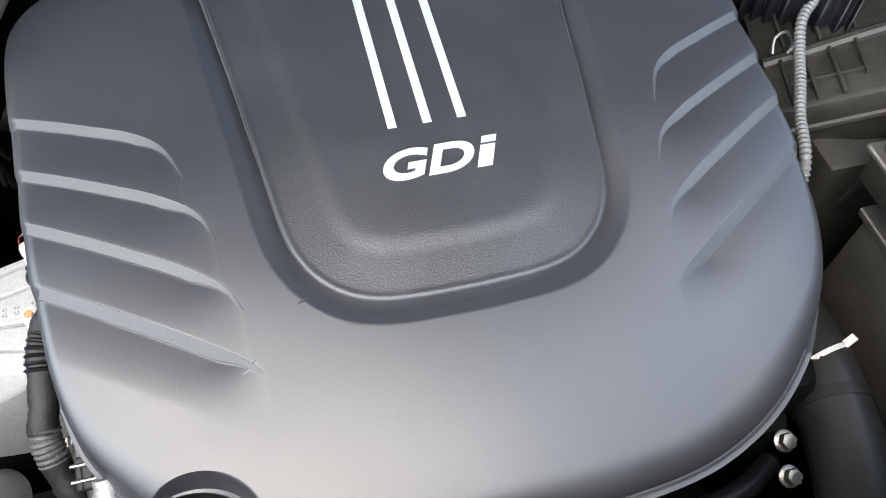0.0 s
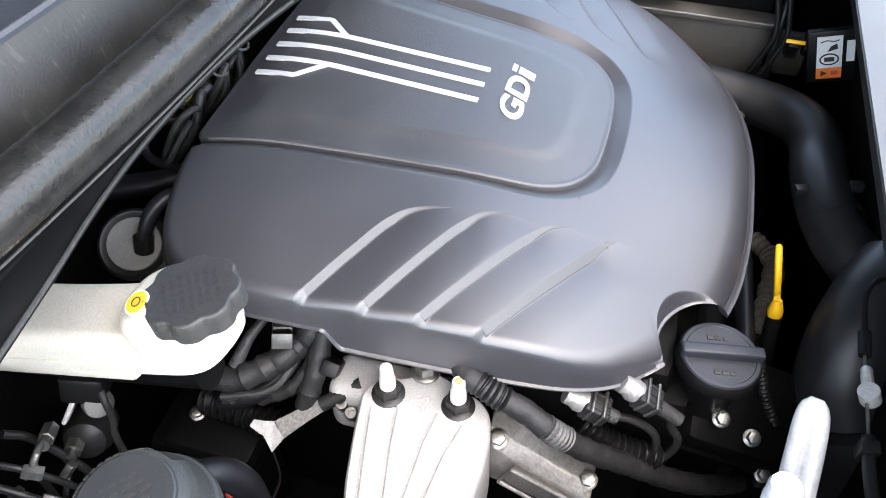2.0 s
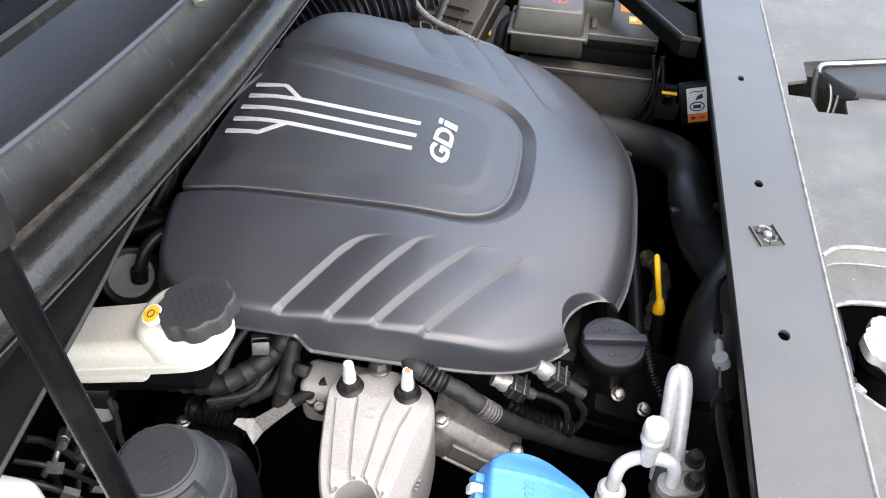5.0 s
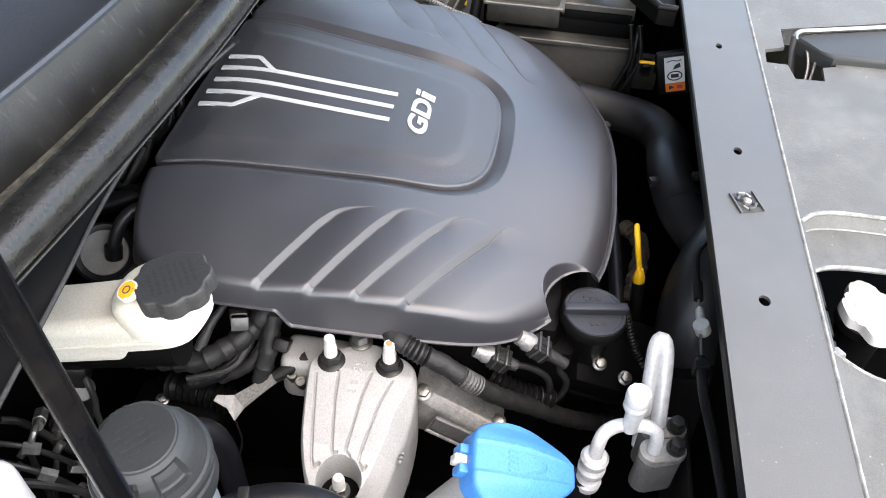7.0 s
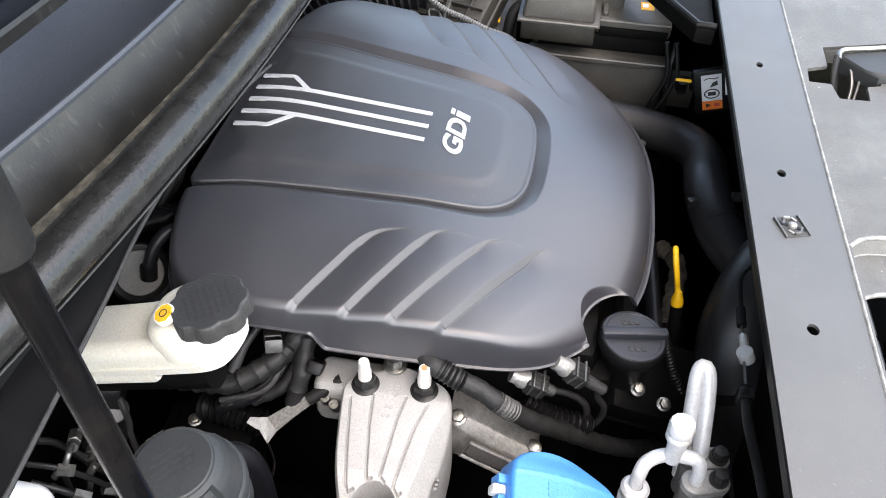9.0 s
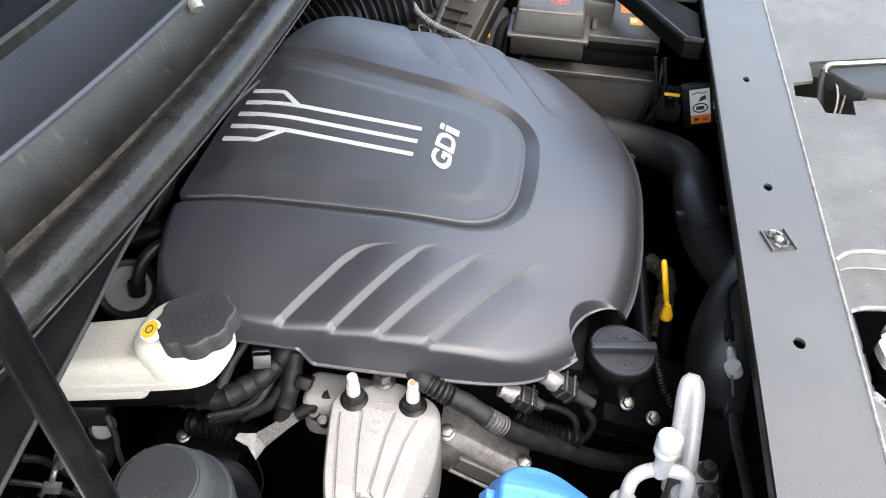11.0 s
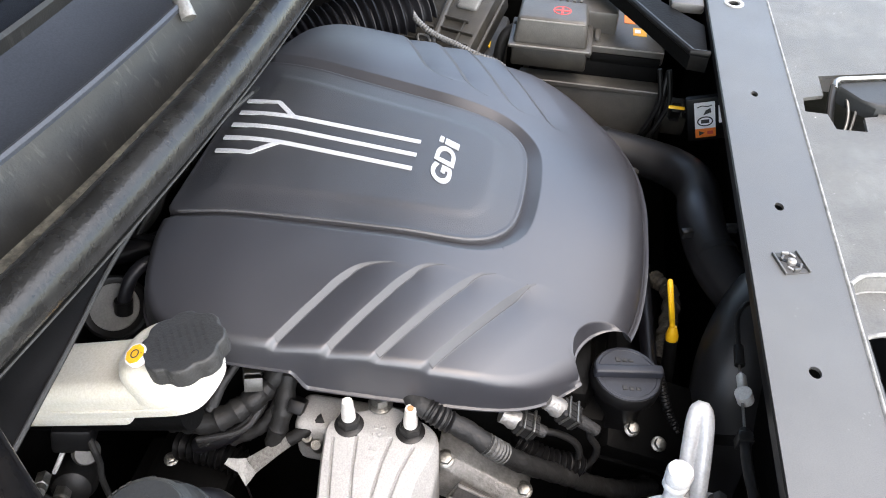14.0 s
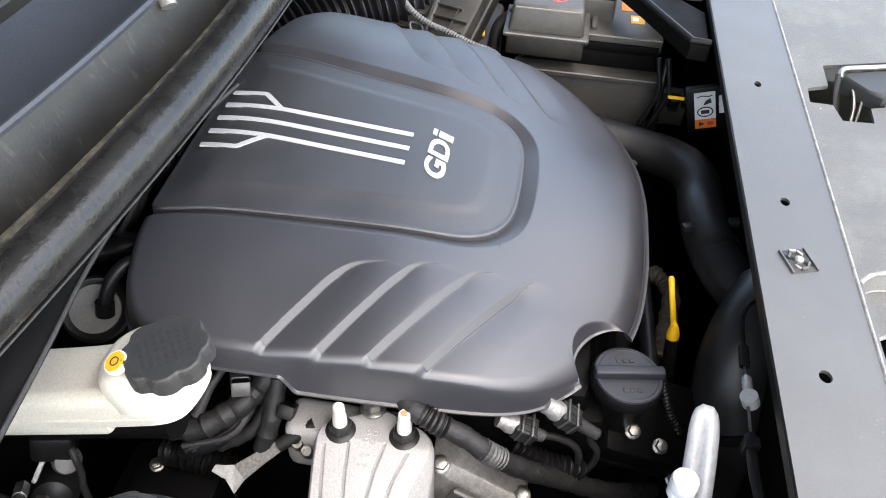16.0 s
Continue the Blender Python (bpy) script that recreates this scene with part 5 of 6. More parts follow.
# ---- far side: battery, air box, intake bellows ----
def battery():
    ob = thing("battery", "dark grey car battery in a black tray with warning stickers", "battery", (0.46, -0.17, -0.30))
    part("case", box(0.345, 0.60, -0.262, -0.082, -0.27, -0.058, 0.006), BATT, ob)
    part("lid", box(0.342, 0.605, -0.266, -0.165, -0.060, -0.036, 0.005), BATT, ob, "stepped lid")
    part("lid_rib", box(0.350, 0.60, -0.180, -0.172, -0.037, -0.030, 0.002), BATT, ob)
    part("tray_front", box(0.318, 0.338, -0.268, -0.082, -0.30, -0.086, 0.005), BATT, ob, "insulated front wall of the tray")
    part("tray_lip", box(0.312, 0.340, -0.272, -0.078, -0.089, -0.080, 0.003), BATT, ob, "rolled lip of the tray")
    # near-black strip and panel: painted shade under the lid and above the tray
    part("lid_shade_strip", box(0.3385, 0.3425, -0.262, -0.170, -0.0605, -0.047, 0.001), DARK, ob)
    part("gap_shade_panel", box(0.3385, 0.3455, -0.262, -0.09, -0.090, -0.058, 0.001), DARK, ob)
    lid = box(0.304, 0.372, -0.163, -0.066, -0.028, 0.008, 0, 1)
    for v in lid.verts:
        if v.co.z > 0:
            v.co.x += 0.006 * (1 if v.co.x < 0.33 else -0.5)
            v.co.y += 0.005 * (1 if v.co.y < -0.11 else -1)
    bmesh.ops.bevel(lid, geom=list(lid.edges), offset=0.005, segments=3, affect="EDGES", profile=0.5)
    cov = part("terminal_cover", lid, BATT, ob, "grey terminal cover with a red plus mark")
    part("cover_rim", box(0.298, 0.377, -0.169, -0.061, -0.0305, -0.0260, 0.0015), BATT, cov)
    part("cover_skirt", box(0.303, 0.373, -0.164, -0.066, -0.058, -0.0305, 0.003), AIRBOX, cov, "dark lower skirt")
    part("plus_ring", lathe([(0.0105, 0), (0.0118, 0), (0.0118, 0.0006), (0.0105, 0.0006)], 28, Matrix.Translation((0.338, -0.125, 0.0078))), RED, cov)
    part("plus_bar", box(0.3365, 0.3395, -0.134, -0.116, 0.0078, 0.0086, 0), RED, cov)
    part("plus_bar", box(0.329, 0.347, -0.1265, -0.1235, 0.0078, 0.0085, 0), RED, cov)
    part("sticker", box(0.378, 0.400, -0.242, -0.224, -0.0362, -0.0352, 0), STICKER_Y, ob, "yellow sticker with a dark code patch")
    part("code_patch", box(0.384, 0.394, -0.234, -0.226, -0.0354, -0.0346, 0), LABEL, ob)
    part("sticker", box(0.412, 0.436, -0.228, -0.212, -0.0362, -0.0352, 0), ORANGE, ob, "orange warning sticker")
    part("sticker", box(0.412, 0.436, -0.250, -0.233, -0.0362, -0.0352, 0), INK, ob, "dark blue sticker")
    for a, b in (((0.2985, -0.166, -0.0265), (0.2985, -0.064, -0.0265)), ((0.3415, -0.264, -0.0385), (0.3415, -0.168, -0.0385)), ((0.3115, -0.270, -0.0805), (0.3115, -0.080, -0.0805)), ((0.3075, -0.155, 0.0055), (0.3075, -0.074, 0.0055))):
        part("worn_rim", tube([a, b], 0.0011, 8, smooth=False), EDGE, ob, "pale worn rim")
    part("cable", tube([(0.36, -0.07, -0.03), (0.35, -0.05, -0.05), (0.33, -0.045, -0.12)], 0.008, 12), BLACK_SOFT, ob)
    for k in range(8):
        part("vent_fin", box(0.375, 0.395, -0.150 + k * 0.009, -0.146 + k * 0.009, -0.03, 0.006, 0.001), BATT, ob)
    part("fuse_link_box", box(0.375, 0.45, -0.20, -0.10, -0.04, -0.006, 0.004), BATT, ob)


battery()


def air_box():
    ob = thing("air_cleaner_box", "brownish grey ribbed plastic air cleaner box", "air cleaner", (0.36, 0.02, -0.30))
    m = Matrix.Translation((0.340, 0.020, -0.048)) @ pose(0, 0, 0, 0, -22, -15)
    lid = part("lid", put(box(-0.062, 0.10, -0.045, 0.085, -0.03, 0.026, 0.006), m), AIRBOX, ob)
    part("lower_case", box(0.30, 0.47, -0.05, 0.09, -0.30, -0.07, 0.008), AIRBOX, ob)
    # long ribs behind a cross beam, shorter ones of uneven length before it
    for x, y0, y1 in ((-0.040, 0.016, 0.080), (-0.014, 0.016, 0.080), (0.012, 0.022, 0.080), (0.046, 0.022, 0.080), (-0.046, -0.040, 0.004), (-0.029, -0.054, 0.004), (-0.011, -0.042, 0.006), (0.008, -0.026, 0.008)):
        part("rib", put(box(x - 0.0013, x + 0.0013, max(y0, -0.040), y1, 0.024, 0.0315, 0.0009), m), AIRBOX, lid)
    part("cross_beam", put(tube([(-0.058, 0.007, 0.026), (-0.020, 0.009, 0.027), (0.03, 0.014, 0.027), (0.095, 0.016, 0.027)], 0.0055, 10), m), AIRBOX, lid, "thick rounded cross beam")
    part("rib", put(box(-0.047, 0.012, -0.0225, -0.0200, 0.024, 0.0300, 0.0009), m), AIRBOX, lid)
    part("pale_intake", put(box(0.030, 0.080, -0.028, 0.002, 0.024, 0.030, 0.004, 3), m), CONDUIT, lid, "smooth pale grey intake piece")
    for k in range(6):
        y = -0.050 + 0.024 * k
        part("side_rib", put(box(-0.068, -0.060, y, y + 0.003, -0.030, 0.020, 0.001), m), AIRBOX, lid)
    part("lid_rim", put(tube([(-0.064, -0.046, 0.004), (0.10, -0.046, 0.004), (0.10, 0.085, 0.004), (-0.064, 0.085, 0.004), (-0.064, -0.046, 0.004)], 0.0035, 8, smooth=False), m), AIRBOX, lid, "raised joint rim")
    part("latch_strip", tube([(0.356, -0.0310, -0.0650), (0.380, -0.0290, -0.0575), (0.404, -0.0270, -0.0500)], 0.0032, 10, flat=0.45), YELLOW, ob, "bright yellow latch strip")
    part("clip", put(tube([(-0.050, 0.012, 0.030), (-0.046, 0.022, 0.036), (-0.036, 0.026, 0.036), (-0.034, 0.014, 0.034), (-0.040, 0.008, 0.031)], 0.0016, 8), m), STEEL, lid, "wire clip")


air_box()
single("intake_bellows", tube([(0.225, 0.250, -0.060), (0.262, 0.205, -0.046), (0.305, 0.150, -0.036), (0.345, 0.095, -0.030), (0.37, 0.07, -0.03)], corrugated(0.040, 0.0105, 0.0042), 32, 0.0013), RUBBER, "large black corrugated intake hose behind the engine cover", "hose")
single("wiring_conduit", tube([(0.385, 0.115, -0.010), (0.345, 0.083, -0.010), (0.312, 0.060, -0.016), (0.298, 0.034, -0.025), (0.284, 0.006, -0.027), (0.268, -0.025, -0.030), (0.254, -0.062, -0.036), (0.25, -0.08, -0.075)], corrugated(0.0038, 0.004, 0.0006), 14, 0.001), CONDUIT, "thin pale grey corrugated wiring conduit over the air box", "conduit")


def relay_box():
    ob = thing("relay_box", "black relay box with a white and orange warning label", "relay box", (0.28, -0.33, -0.20))
    m = Matrix.Translation((0.270, -0.330, -0.08)) @ pose(0, 0, 0, 0, -40, 0)
    part("housing", put(box(0.006, 0.03, -0.034, 0.030, -0.10, -0.02, 0.004), m), BLACK, ob)
    down = Vector((-0.10, -0.27, -0.957)).normalized()
    right = Vector((0, -0.993, 0.119))
    right = (right - down * right.dot(down)).normalized()
    q = Matrix.Translation((0.2615, -0.323, -0.081)) @ Matrix((right, -down, right.cross(-down))).transposed().to_4x4()
    part("label_back", put(box(-0.022, 0.026, -0.03, 0.03, -0.012, -0.0008, 0.002), q), BLACK, ob)
    lab = part("label", put(box(-0.0125, 0.0125, -0.012, 0.0245, -0.0004, 0.0004, 0), q), LABEL, ob, "white warning label")
    part("warning_band", put(box(-0.0125, 0.0125, -0.0245, -0.012, -0.0004, 0.0005, 0), q), ORANGE, lab, "orange warning band")
    part("pictogram", put(tube([(0.009 * math.cos(a), -0.002 + 0.0062 * math.sin(a), 0.0005) for a in [math.pi * i / 8 for i in range(17)]], 0.0008, 6), q), INK, lab)
    part("pictogram", put(box(-0.005, 0.005, -0.0045, 0.0005, 0.0003, 0.0008, 0), q), INK, lab)
    part("pictogram", put(prism([(-0.002, 0.007), (0.008, 0.010), (0.007, 0.016), (0.001, 0.013)], 0.0003, 0.0008), q), INK, lab)
    part("pictogram", put(tube([(-0.009, 0.018, 0.0005), (-0.003, 0.020, 0.0005), (0.004, 0.0185, 0.0005), (0.009, 0.020, 0.0005)], 0.0006, 6), q), INK, lab)
    part("triangle", put(prism([(-0.008, -0.0215), (-0.001, -0.0182), (-0.008, -0.0150)], 0.0003, 0.0008), q), INK, lab)
    part("text_bar", put(box(0.002, 0.009, -0.0205, -0.0160, 0.0003, 0.0008, 0), q), RED, lab)
    part("side_label", put(box(0.0165, 0.0245, -0.006, 0.018, -0.0004, 0.0004, 0), q), LABEL, ob, "small plain white label")
    part("yellow_tab", put(box(-0.002, 0.002, 0.036, 0.056, 0.016, 0.0180, 0.0005), m), YELLOW, ob, "yellow tab")
    part("plug", put(box(0.004, 0.018, 0.034, 0.048, -0.05, -0.012, 0.003), m), BLACK, ob, "grey plug")
    part("fuse_carrier", box(0.300, 0.318, -0.308, -0.275, -0.135, -0.086, 0.003), AIRBOX, ob, "grey fuse carrier")
    part("fuse_slot", box(0.298, 0.302, -0.298, -0.285, -0.112, -0.100, 0.001), BLACK, ob)
    for a in (0.0, 0.012):
        part("cable", tube([(0.285, -0.268 + a, -0.03), (0.276, -0.276 + a, -0.07), (0.272, -0.268 + a, -0.10), (0.268, -0.256 + a, -0.135), (0.27, -0.25 + a, -0.2)], 0.0032, 10), BLACK, ob)
    part("cable", tube([(0.30, -0.27, -0.04), (0.285, -0.268, -0.08), (0.275, -0.27, -0.14)], 0.004, 10), BLACK, ob)


relay_box()


def lamp_bracket():
    ob = thing("lamp_bracket", "black plastic bracket with a folded rim beside the radiator support", "bracket", (0.30, -0.26, -0.05))
    pts = [(0.46, -0.14), (0.352, -0.204), (0.311, -0.229), (0.225, -0.277), (0.222, -0.298), (0.304, -0.299), (0.363, -0.238), (0.48, -0.17)]
    part("plate", prism(pts, 0.006, 0.026, 0.003), DARK, ob)
    part("rim", tube([(0.46, -0.143, 0.027), (0.354, -0.207, 0.027), (0.290, -0.243, 0.027), (0.228, -0.279, 0.027), (0.226, -0.299, 0.027)], 0.0045, 10, smooth=False), BLACK, ob)
    part("cover_corner", box(0.34, 0.60, -0.300, -0.258, 0.020, 0.034, 0.004), TRIM, ob, "grey trim corner")


lamp_bracket()


def vacuum_canister():
    ob = thing("vacuum_canister", "round grey-faced canister with a black elbow hose", "canister", (-0.235, 0.225, -0.06))
    m = axis((-0.216, 0.224, -0.045), (-0.55, -0.25, 0.8))
    part("can", lathe([(0.027, -0.05), (0.027, 0.0), (0.0285, 0.003), (0.0285, 0.006), (0.026, 0.008), (0.024, 0.007), (0, 0.007)], 40, m), BLACK, ob)
    part("face", lathe([(0, 0.006), (0.021, 0.006), (0.0205, 0.009), (0, 0.0095)], 36, m), CONDUIT, ob, "grey face disc")
    part("elbow_hose", tube([(-0.18, 0.185, -0.012), (-0.193, 0.197, -0.006), (-0.207, 0.205, -0.010), (-0.216, 0.211, -0.026), (-0.220, 0.213, -0.036)], 0.0058, 14), RUBBER, ob)
    part("elbow_tip", tube([(-0.2185, 0.2125, -0.030), (-0.2215, 0.2135, -0.042)], 0.0078, 14), BLACK, ob)


vacuum_canister()


# ---- wiring on the near flank ----
def harness_left():
    ob = thing("wiring_harness", "black taped wiring harness with plugs below the cover edge", "wiring harness", (-0.2571, 0.0823, -0.1665))
    def crinkled(r):
        return lambda s, d: r * (1 + 0.07 * math.sin(d * 420) + 0.05 * math.sin(d * 1130 + 1))

    part("cable_run", tube([(-0.2020, 0.0675, -0.0711), (-0.2222, 0.0728, -0.0774), (-0.2381, 0.0812, -0.0870), (-0.2561, 0.0961, -0.0955), (-0.2741, 0.1226, -0.1050), (-0.2741, 0.1512, -0.1114), (-0.2720, 0.1883, -0.1188)], crinkled(0.0104), 14, 0.003), BLACK_SOFT, ob)
    part("cable_run", tube([(-0.2020, 0.0611, -0.0711), (-0.2200, 0.0664, -0.0774), (-0.2381, 0.0664, -0.0870), (-0.2540, 0.0664, -0.1018), (-0.2646, 0.0706, -0.1209), (-0.2677, 0.0738, -0.1347)], crinkled(0.0084), 14, 0.003), BLACK_SOFT, ob)
    part("cable_run", tube([(-0.2147, 0.0696, -0.0838), (-0.2444, 0.0738, -0.1050), (-0.2614, 0.0865, -0.1220), (-0.2677, 0.1141, -0.1400)], crinkled(0.006), 12, 0.003), BLACK_SOFT, ob)
    part("branch", tube([(-0.2253, 0.1067, -0.0668), (-0.2381, 0.1120, -0.0732), (-0.2518, 0.1194, -0.0817), (-0.2677, 0.1268, -0.0986)], lambda s, d: 0.0028 + 0.0028 * s, 12, 0.003), CAP, ob, "thin dusty branch sleeve")
    rnd = random.Random(4)
    for k in range(6):
        jit = [Vector((rnd.uniform(-0.006, 0.006), rnd.uniform(-0.009, 0.009), rnd.uniform(-0.006, 0.004))) for _ in range(5)]
        way = [Vector(p) + j for p, j in zip(((-0.2105, 0.0844, -0.0774), (-0.2317, 0.0887, -0.0880), (-0.2508, 0.0929, -0.1050), (-0.2656, 0.1056, -0.1220), (-0.2741, 0.1406, -0.1347)), jit)]
        part("thin_wire", tube(way, rnd.choice((0.0016, 0.0022, 0.003)), 10, 0.003), rnd.choice((BLACK, BLACK_SOFT, CAP)), ob)
    part("tape_wrap", tube([(-0.2423, 0.0844, -0.0886), (-0.2529, 0.0934, -0.0939), (-0.2614, 0.1024, -0.0981)], crinkled(0.0092), 14, 0.002), BLACK_SOFT, ob, "loose end of wrapped tape")
    pm = Matrix.Translation((-0.2423, 0.0950, -0.0753)) @ pose(0, 0, 0, 10, 30, 28)
    plug = part("plug", put(box(-0.008, 0.011, -0.0075, 0.0075, -0.006, 0.006, 0.0015), pm), PLUG_GREY, ob, "grey plug")
    part("latch", put(box(-0.019, -0.009, -0.0070, 0.0070, -0.006, 0.005, 0.0012), pm), BLACK, plug)
    part("latch_rim", put(box(-0.0205, -0.019, -0.0075, 0.0075, -0.0065, 0.0055, 0.0005), pm), PLUG_GREY, plug)
    part("plug", put(box(-0.018, 0.014, -0.007, 0.007, -0.006, 0.006, 0.002), Matrix.Translation((-0.2465, 0.0547, -0.1008)) @ pose(0, 0, 0, 20, 48, 12)), BLACK, ob, "black plug")
    part("plug", put(box(-0.009, 0.010, -0.012, 0.012, -0.006, 0.006, 0.002), Matrix.Translation((-0.2169, 0.1077, -0.0668)) @ pose(0, 0, 0, 0, 15, 10)), BLACK, ob, "black plug")
    part("seal_ring", lathe([(0.002, -0.002), (0.0035, -0.002), (0.0035, 0.002), (0.002, 0.002)], 12, axis((-0.2253, 0.1077, -0.0647), (-1, 0.2, 0.1))), YELLOW, ob, "yellow seal")
    part("smooth_pipe", tube([(-0.2306, 0.0876, -0.1188), (-0.2550, 0.0982, -0.1262), (-0.2699, 0.1194, -0.1347), (-0.2730, 0.1459, -0.1506)], 0.0075, 14), RUBBER, ob)


harness_left()
single("ribbed_hose", tube([(-0.2603, 0.1728, -0.1765), (-0.2625, 0.1566, -0.1732), (-0.2646, 0.1296, -0.1743), (-0.2668, 0.1080, -0.1808)], corrugated(0.0120, 0.0068, 0.0022), 22, 0.001), BLACK, "ribbed black hose behind the steering reservoir", "hose")


TAG = mat("creased_paper_tag", (0.30, 0.30, 0.29), 0.6, var=0.4, scale=200, bump=0.6)
STRAP = mat("braided_wire", (0.20, 0.196, 0.185), 0.5, 0.3, var=0.8, scale=420, bump=1.0, fine=900)


def ground_strap():
    ob = thing("ground_strap", "flat braided strap with a folded white paper tag", "ground strap", (-0.28, 0.075, -0.16))

    def sheet(rows, t):
        """A thin bent strip between pairs of edge points."""
        bm = bmesh.new()
        ring = []
        for a, b in rows:
            a, b = Vector(a), Vector(b)
            down = Vector((0.35, 0.1, -0.9)) * t
            ring.append([bm.verts.new(v) for v in (a, b, b + down, a + down)])
        for p, q in zip(ring, ring[1:]):
            for k in range(4):
                bm.faces.new((p[k], p[(k + 1) % 4], q[(k + 1) % 4], q[k]))
        bm.faces.new(ring[0][::-1])
        bm.faces.new(ring[-1])
        return bm

    part("braid", sheet([((-0.2650, 0.0590, -0.1195), (-0.2725, 0.0550, -0.1240)), ((-0.2735, 0.0740, -0.1270), (-0.2815, 0.0665, -0.1310)), ((-0.2850, 0.0930, -0.1365), (-0.2950, 0.0820, -0.1410))], 0.002), STRAP, ob, "pale braided strap")
    part("sleeve", tube([(-0.2520, 0.0300, -0.1080), (-0.2600, 0.0430, -0.1140), (-0.2690, 0.0580, -0.1220)], lambda s, d: 0.0066 - 0.0008 * s, 14), BLACK_SOFT, ob, "black shrink sleeve")
    part("tag", sheet([((-0.2855, 0.0925, -0.1355), (-0.2970, 0.0965, -0.1410)), ((-0.2880, 0.1000, -0.1345), (-0.2965, 0.1010, -0.1400)), ((-0.2880, 0.1085, -0.1360), (-0.2935, 0.1105, -0.1380))], 0.0012), TAG, ob, "creased white tag")
    part("tag_fold", sheet([((-0.2860, 0.0930, -0.1350), (-0.2975, 0.0970, -0.1405)), ((-0.2950, 0.0815, -0.1405), (-0.3045, 0.0885, -0.1490))], 0.0012), TAG, ob, "creased white tag")
    part("tail", tube([(-0.3045, 0.0870, -0.150), (-0.309, 0.083, -0.165), (-0.312, 0.084, -0.18), (-0.320, 0.090, -0.20)], 0.0022, 10, flat=0.4), RUBBER, ob)


ground_strap()


TAPE = mat("printed_tape", (0.07, 0.07, 0.067), 0.5, var=0.9, scale=330, bump=0.3)


def harness_right():
    ob = thing("engine_loom", "thick black sleeved engine loom with taped joints", "wiring harness", (-0.23, -0.14, -0.22))
    line = [(-0.236, -0.035, -0.058), (-0.250, -0.050, -0.062), (-0.256, -0.067, -0.067), (-0.259, -0.097, -0.080), (-0.262, -0.117, -0.092), (-0.254, -0.145, -0.120), (-0.240, -0.181, -0.150), (-0.226, -0.215, -0.180), (-0.21, -0.245, -0.205), (-0.18, -0.28, -0.24)]
    part("sleeve", tube(line, lambda s, d: 0.0088 * (1 + 0.04 * math.sin(d * 300) + 0.03 * math.sin(d * 810)), 16, 0.003), BLACK_SOFT, ob)
    part("bellows", tube([(-0.2535, -0.060, -0.0648), (-0.2565, -0.070, -0.0682), (-0.2580, -0.082, -0.0732)], corrugated(0.0092, 0.0042, 0.0010), 18, 0.0007), BLACK, ob, "ribbed end boot")
    part("tape", tube([(-0.2615, -0.111, -0.0880), (-0.2620, -0.117, -0.092), (-0.2600, -0.127, -0.1015)], corrugated(0.0092, 0.0034, 0.0006), 18, 0.0007), TAPE, ob, "pale printed tape")


harness_right()


def injector_plug(name, at, toward, material, label, tail, lead):
    """A connector on its metal base: body with ribs, wire clip, sleeve and lead."""
    ob = thing(name, label, "plug", at)
    m = axis(at, toward)
    part("base", lathe([(0, 0.008), (0.0085, 0.008), (0.0092, 0.014), (0.0075, 0.018), (0.0075, 0.024), (0, 0.024)], 24, m), CAST_MID, ob, "machined metal base")
    body = part("body", put(box(-0.0095, 0.0095, -0.0075, 0.0075, -0.010, 0.010, 0.002, 3), m), material, ob)
    for k in (-1, 0, 1):
        part("rib", put(box(k * 0.006 - 0.0008, k * 0.006 + 0.0008, -0.0085, 0.0085, -0.009, 0.006, 0.0005), m), material, body)
    part("clip", put(tube([(-0.0105, -0.005, -0.004), (-0.0105, 0.0085, -0.004), (0.0105, 0.0085, -0.004), (0.0105, -0.005, -0.004)], 0.0012, 8, smooth=False), m), STEEL, ob)
    part("clip", put(tube([(-0.0105, -0.005, 0.005), (-0.0105, 0.0085, 0.005), (0.0105, 0.0085, 0.005), (0.0105, -0.005, 0.005)], 0.0012, 8, smooth=False), m), STEEL, ob)
    part("sleeve", put(lathe([(0, -0.010), (0.0058, -0.010), (0.0052, -0.010 - tail), (0, -0.010 - tail)], 18), m), CAP, ob)
    part("lead", tube([m @ Vector((0, 0, -0.010 - tail * 0.7))] + lead, 0.0032, 12), BLACK_SOFT, ob)


injector_plug("injector_plug", (-0.234, -0.143, -0.092), (0.02, 0.9, 0.35), BLACK_SOFT, "black injector plug with a dark lead below the cover", 0.008, [(-0.230, -0.170, -0.103), (-0.227, -0.187, -0.116), (-0.226, -0.194, -0.135), (-0.226, -0.190, -0.16)])
injector_plug("coil_plug", (-0.222, -0.177, -0.084), (0.0, 0.80, 0.52), BLACK_SOFT, "black coil plug with a bright spring clip below the cover", 0.022, [(-0.2225, -0.200, -0.112), (-0.222, -0.208, -0.126), (-0.223, -0.207, -0.145), (-0.225, -0.195, -0.17)])
single("ribbed_boot", tube([(-0.228, -0.135, -0.125), (-0.232, -0.165, -0.140), (-0.226, -0.20, -0.152)], corrugated(0.009, 0.006, 0.0018), 18, 0.001), BLACK, "short ribbed black boot behind the engine loom", "boot")


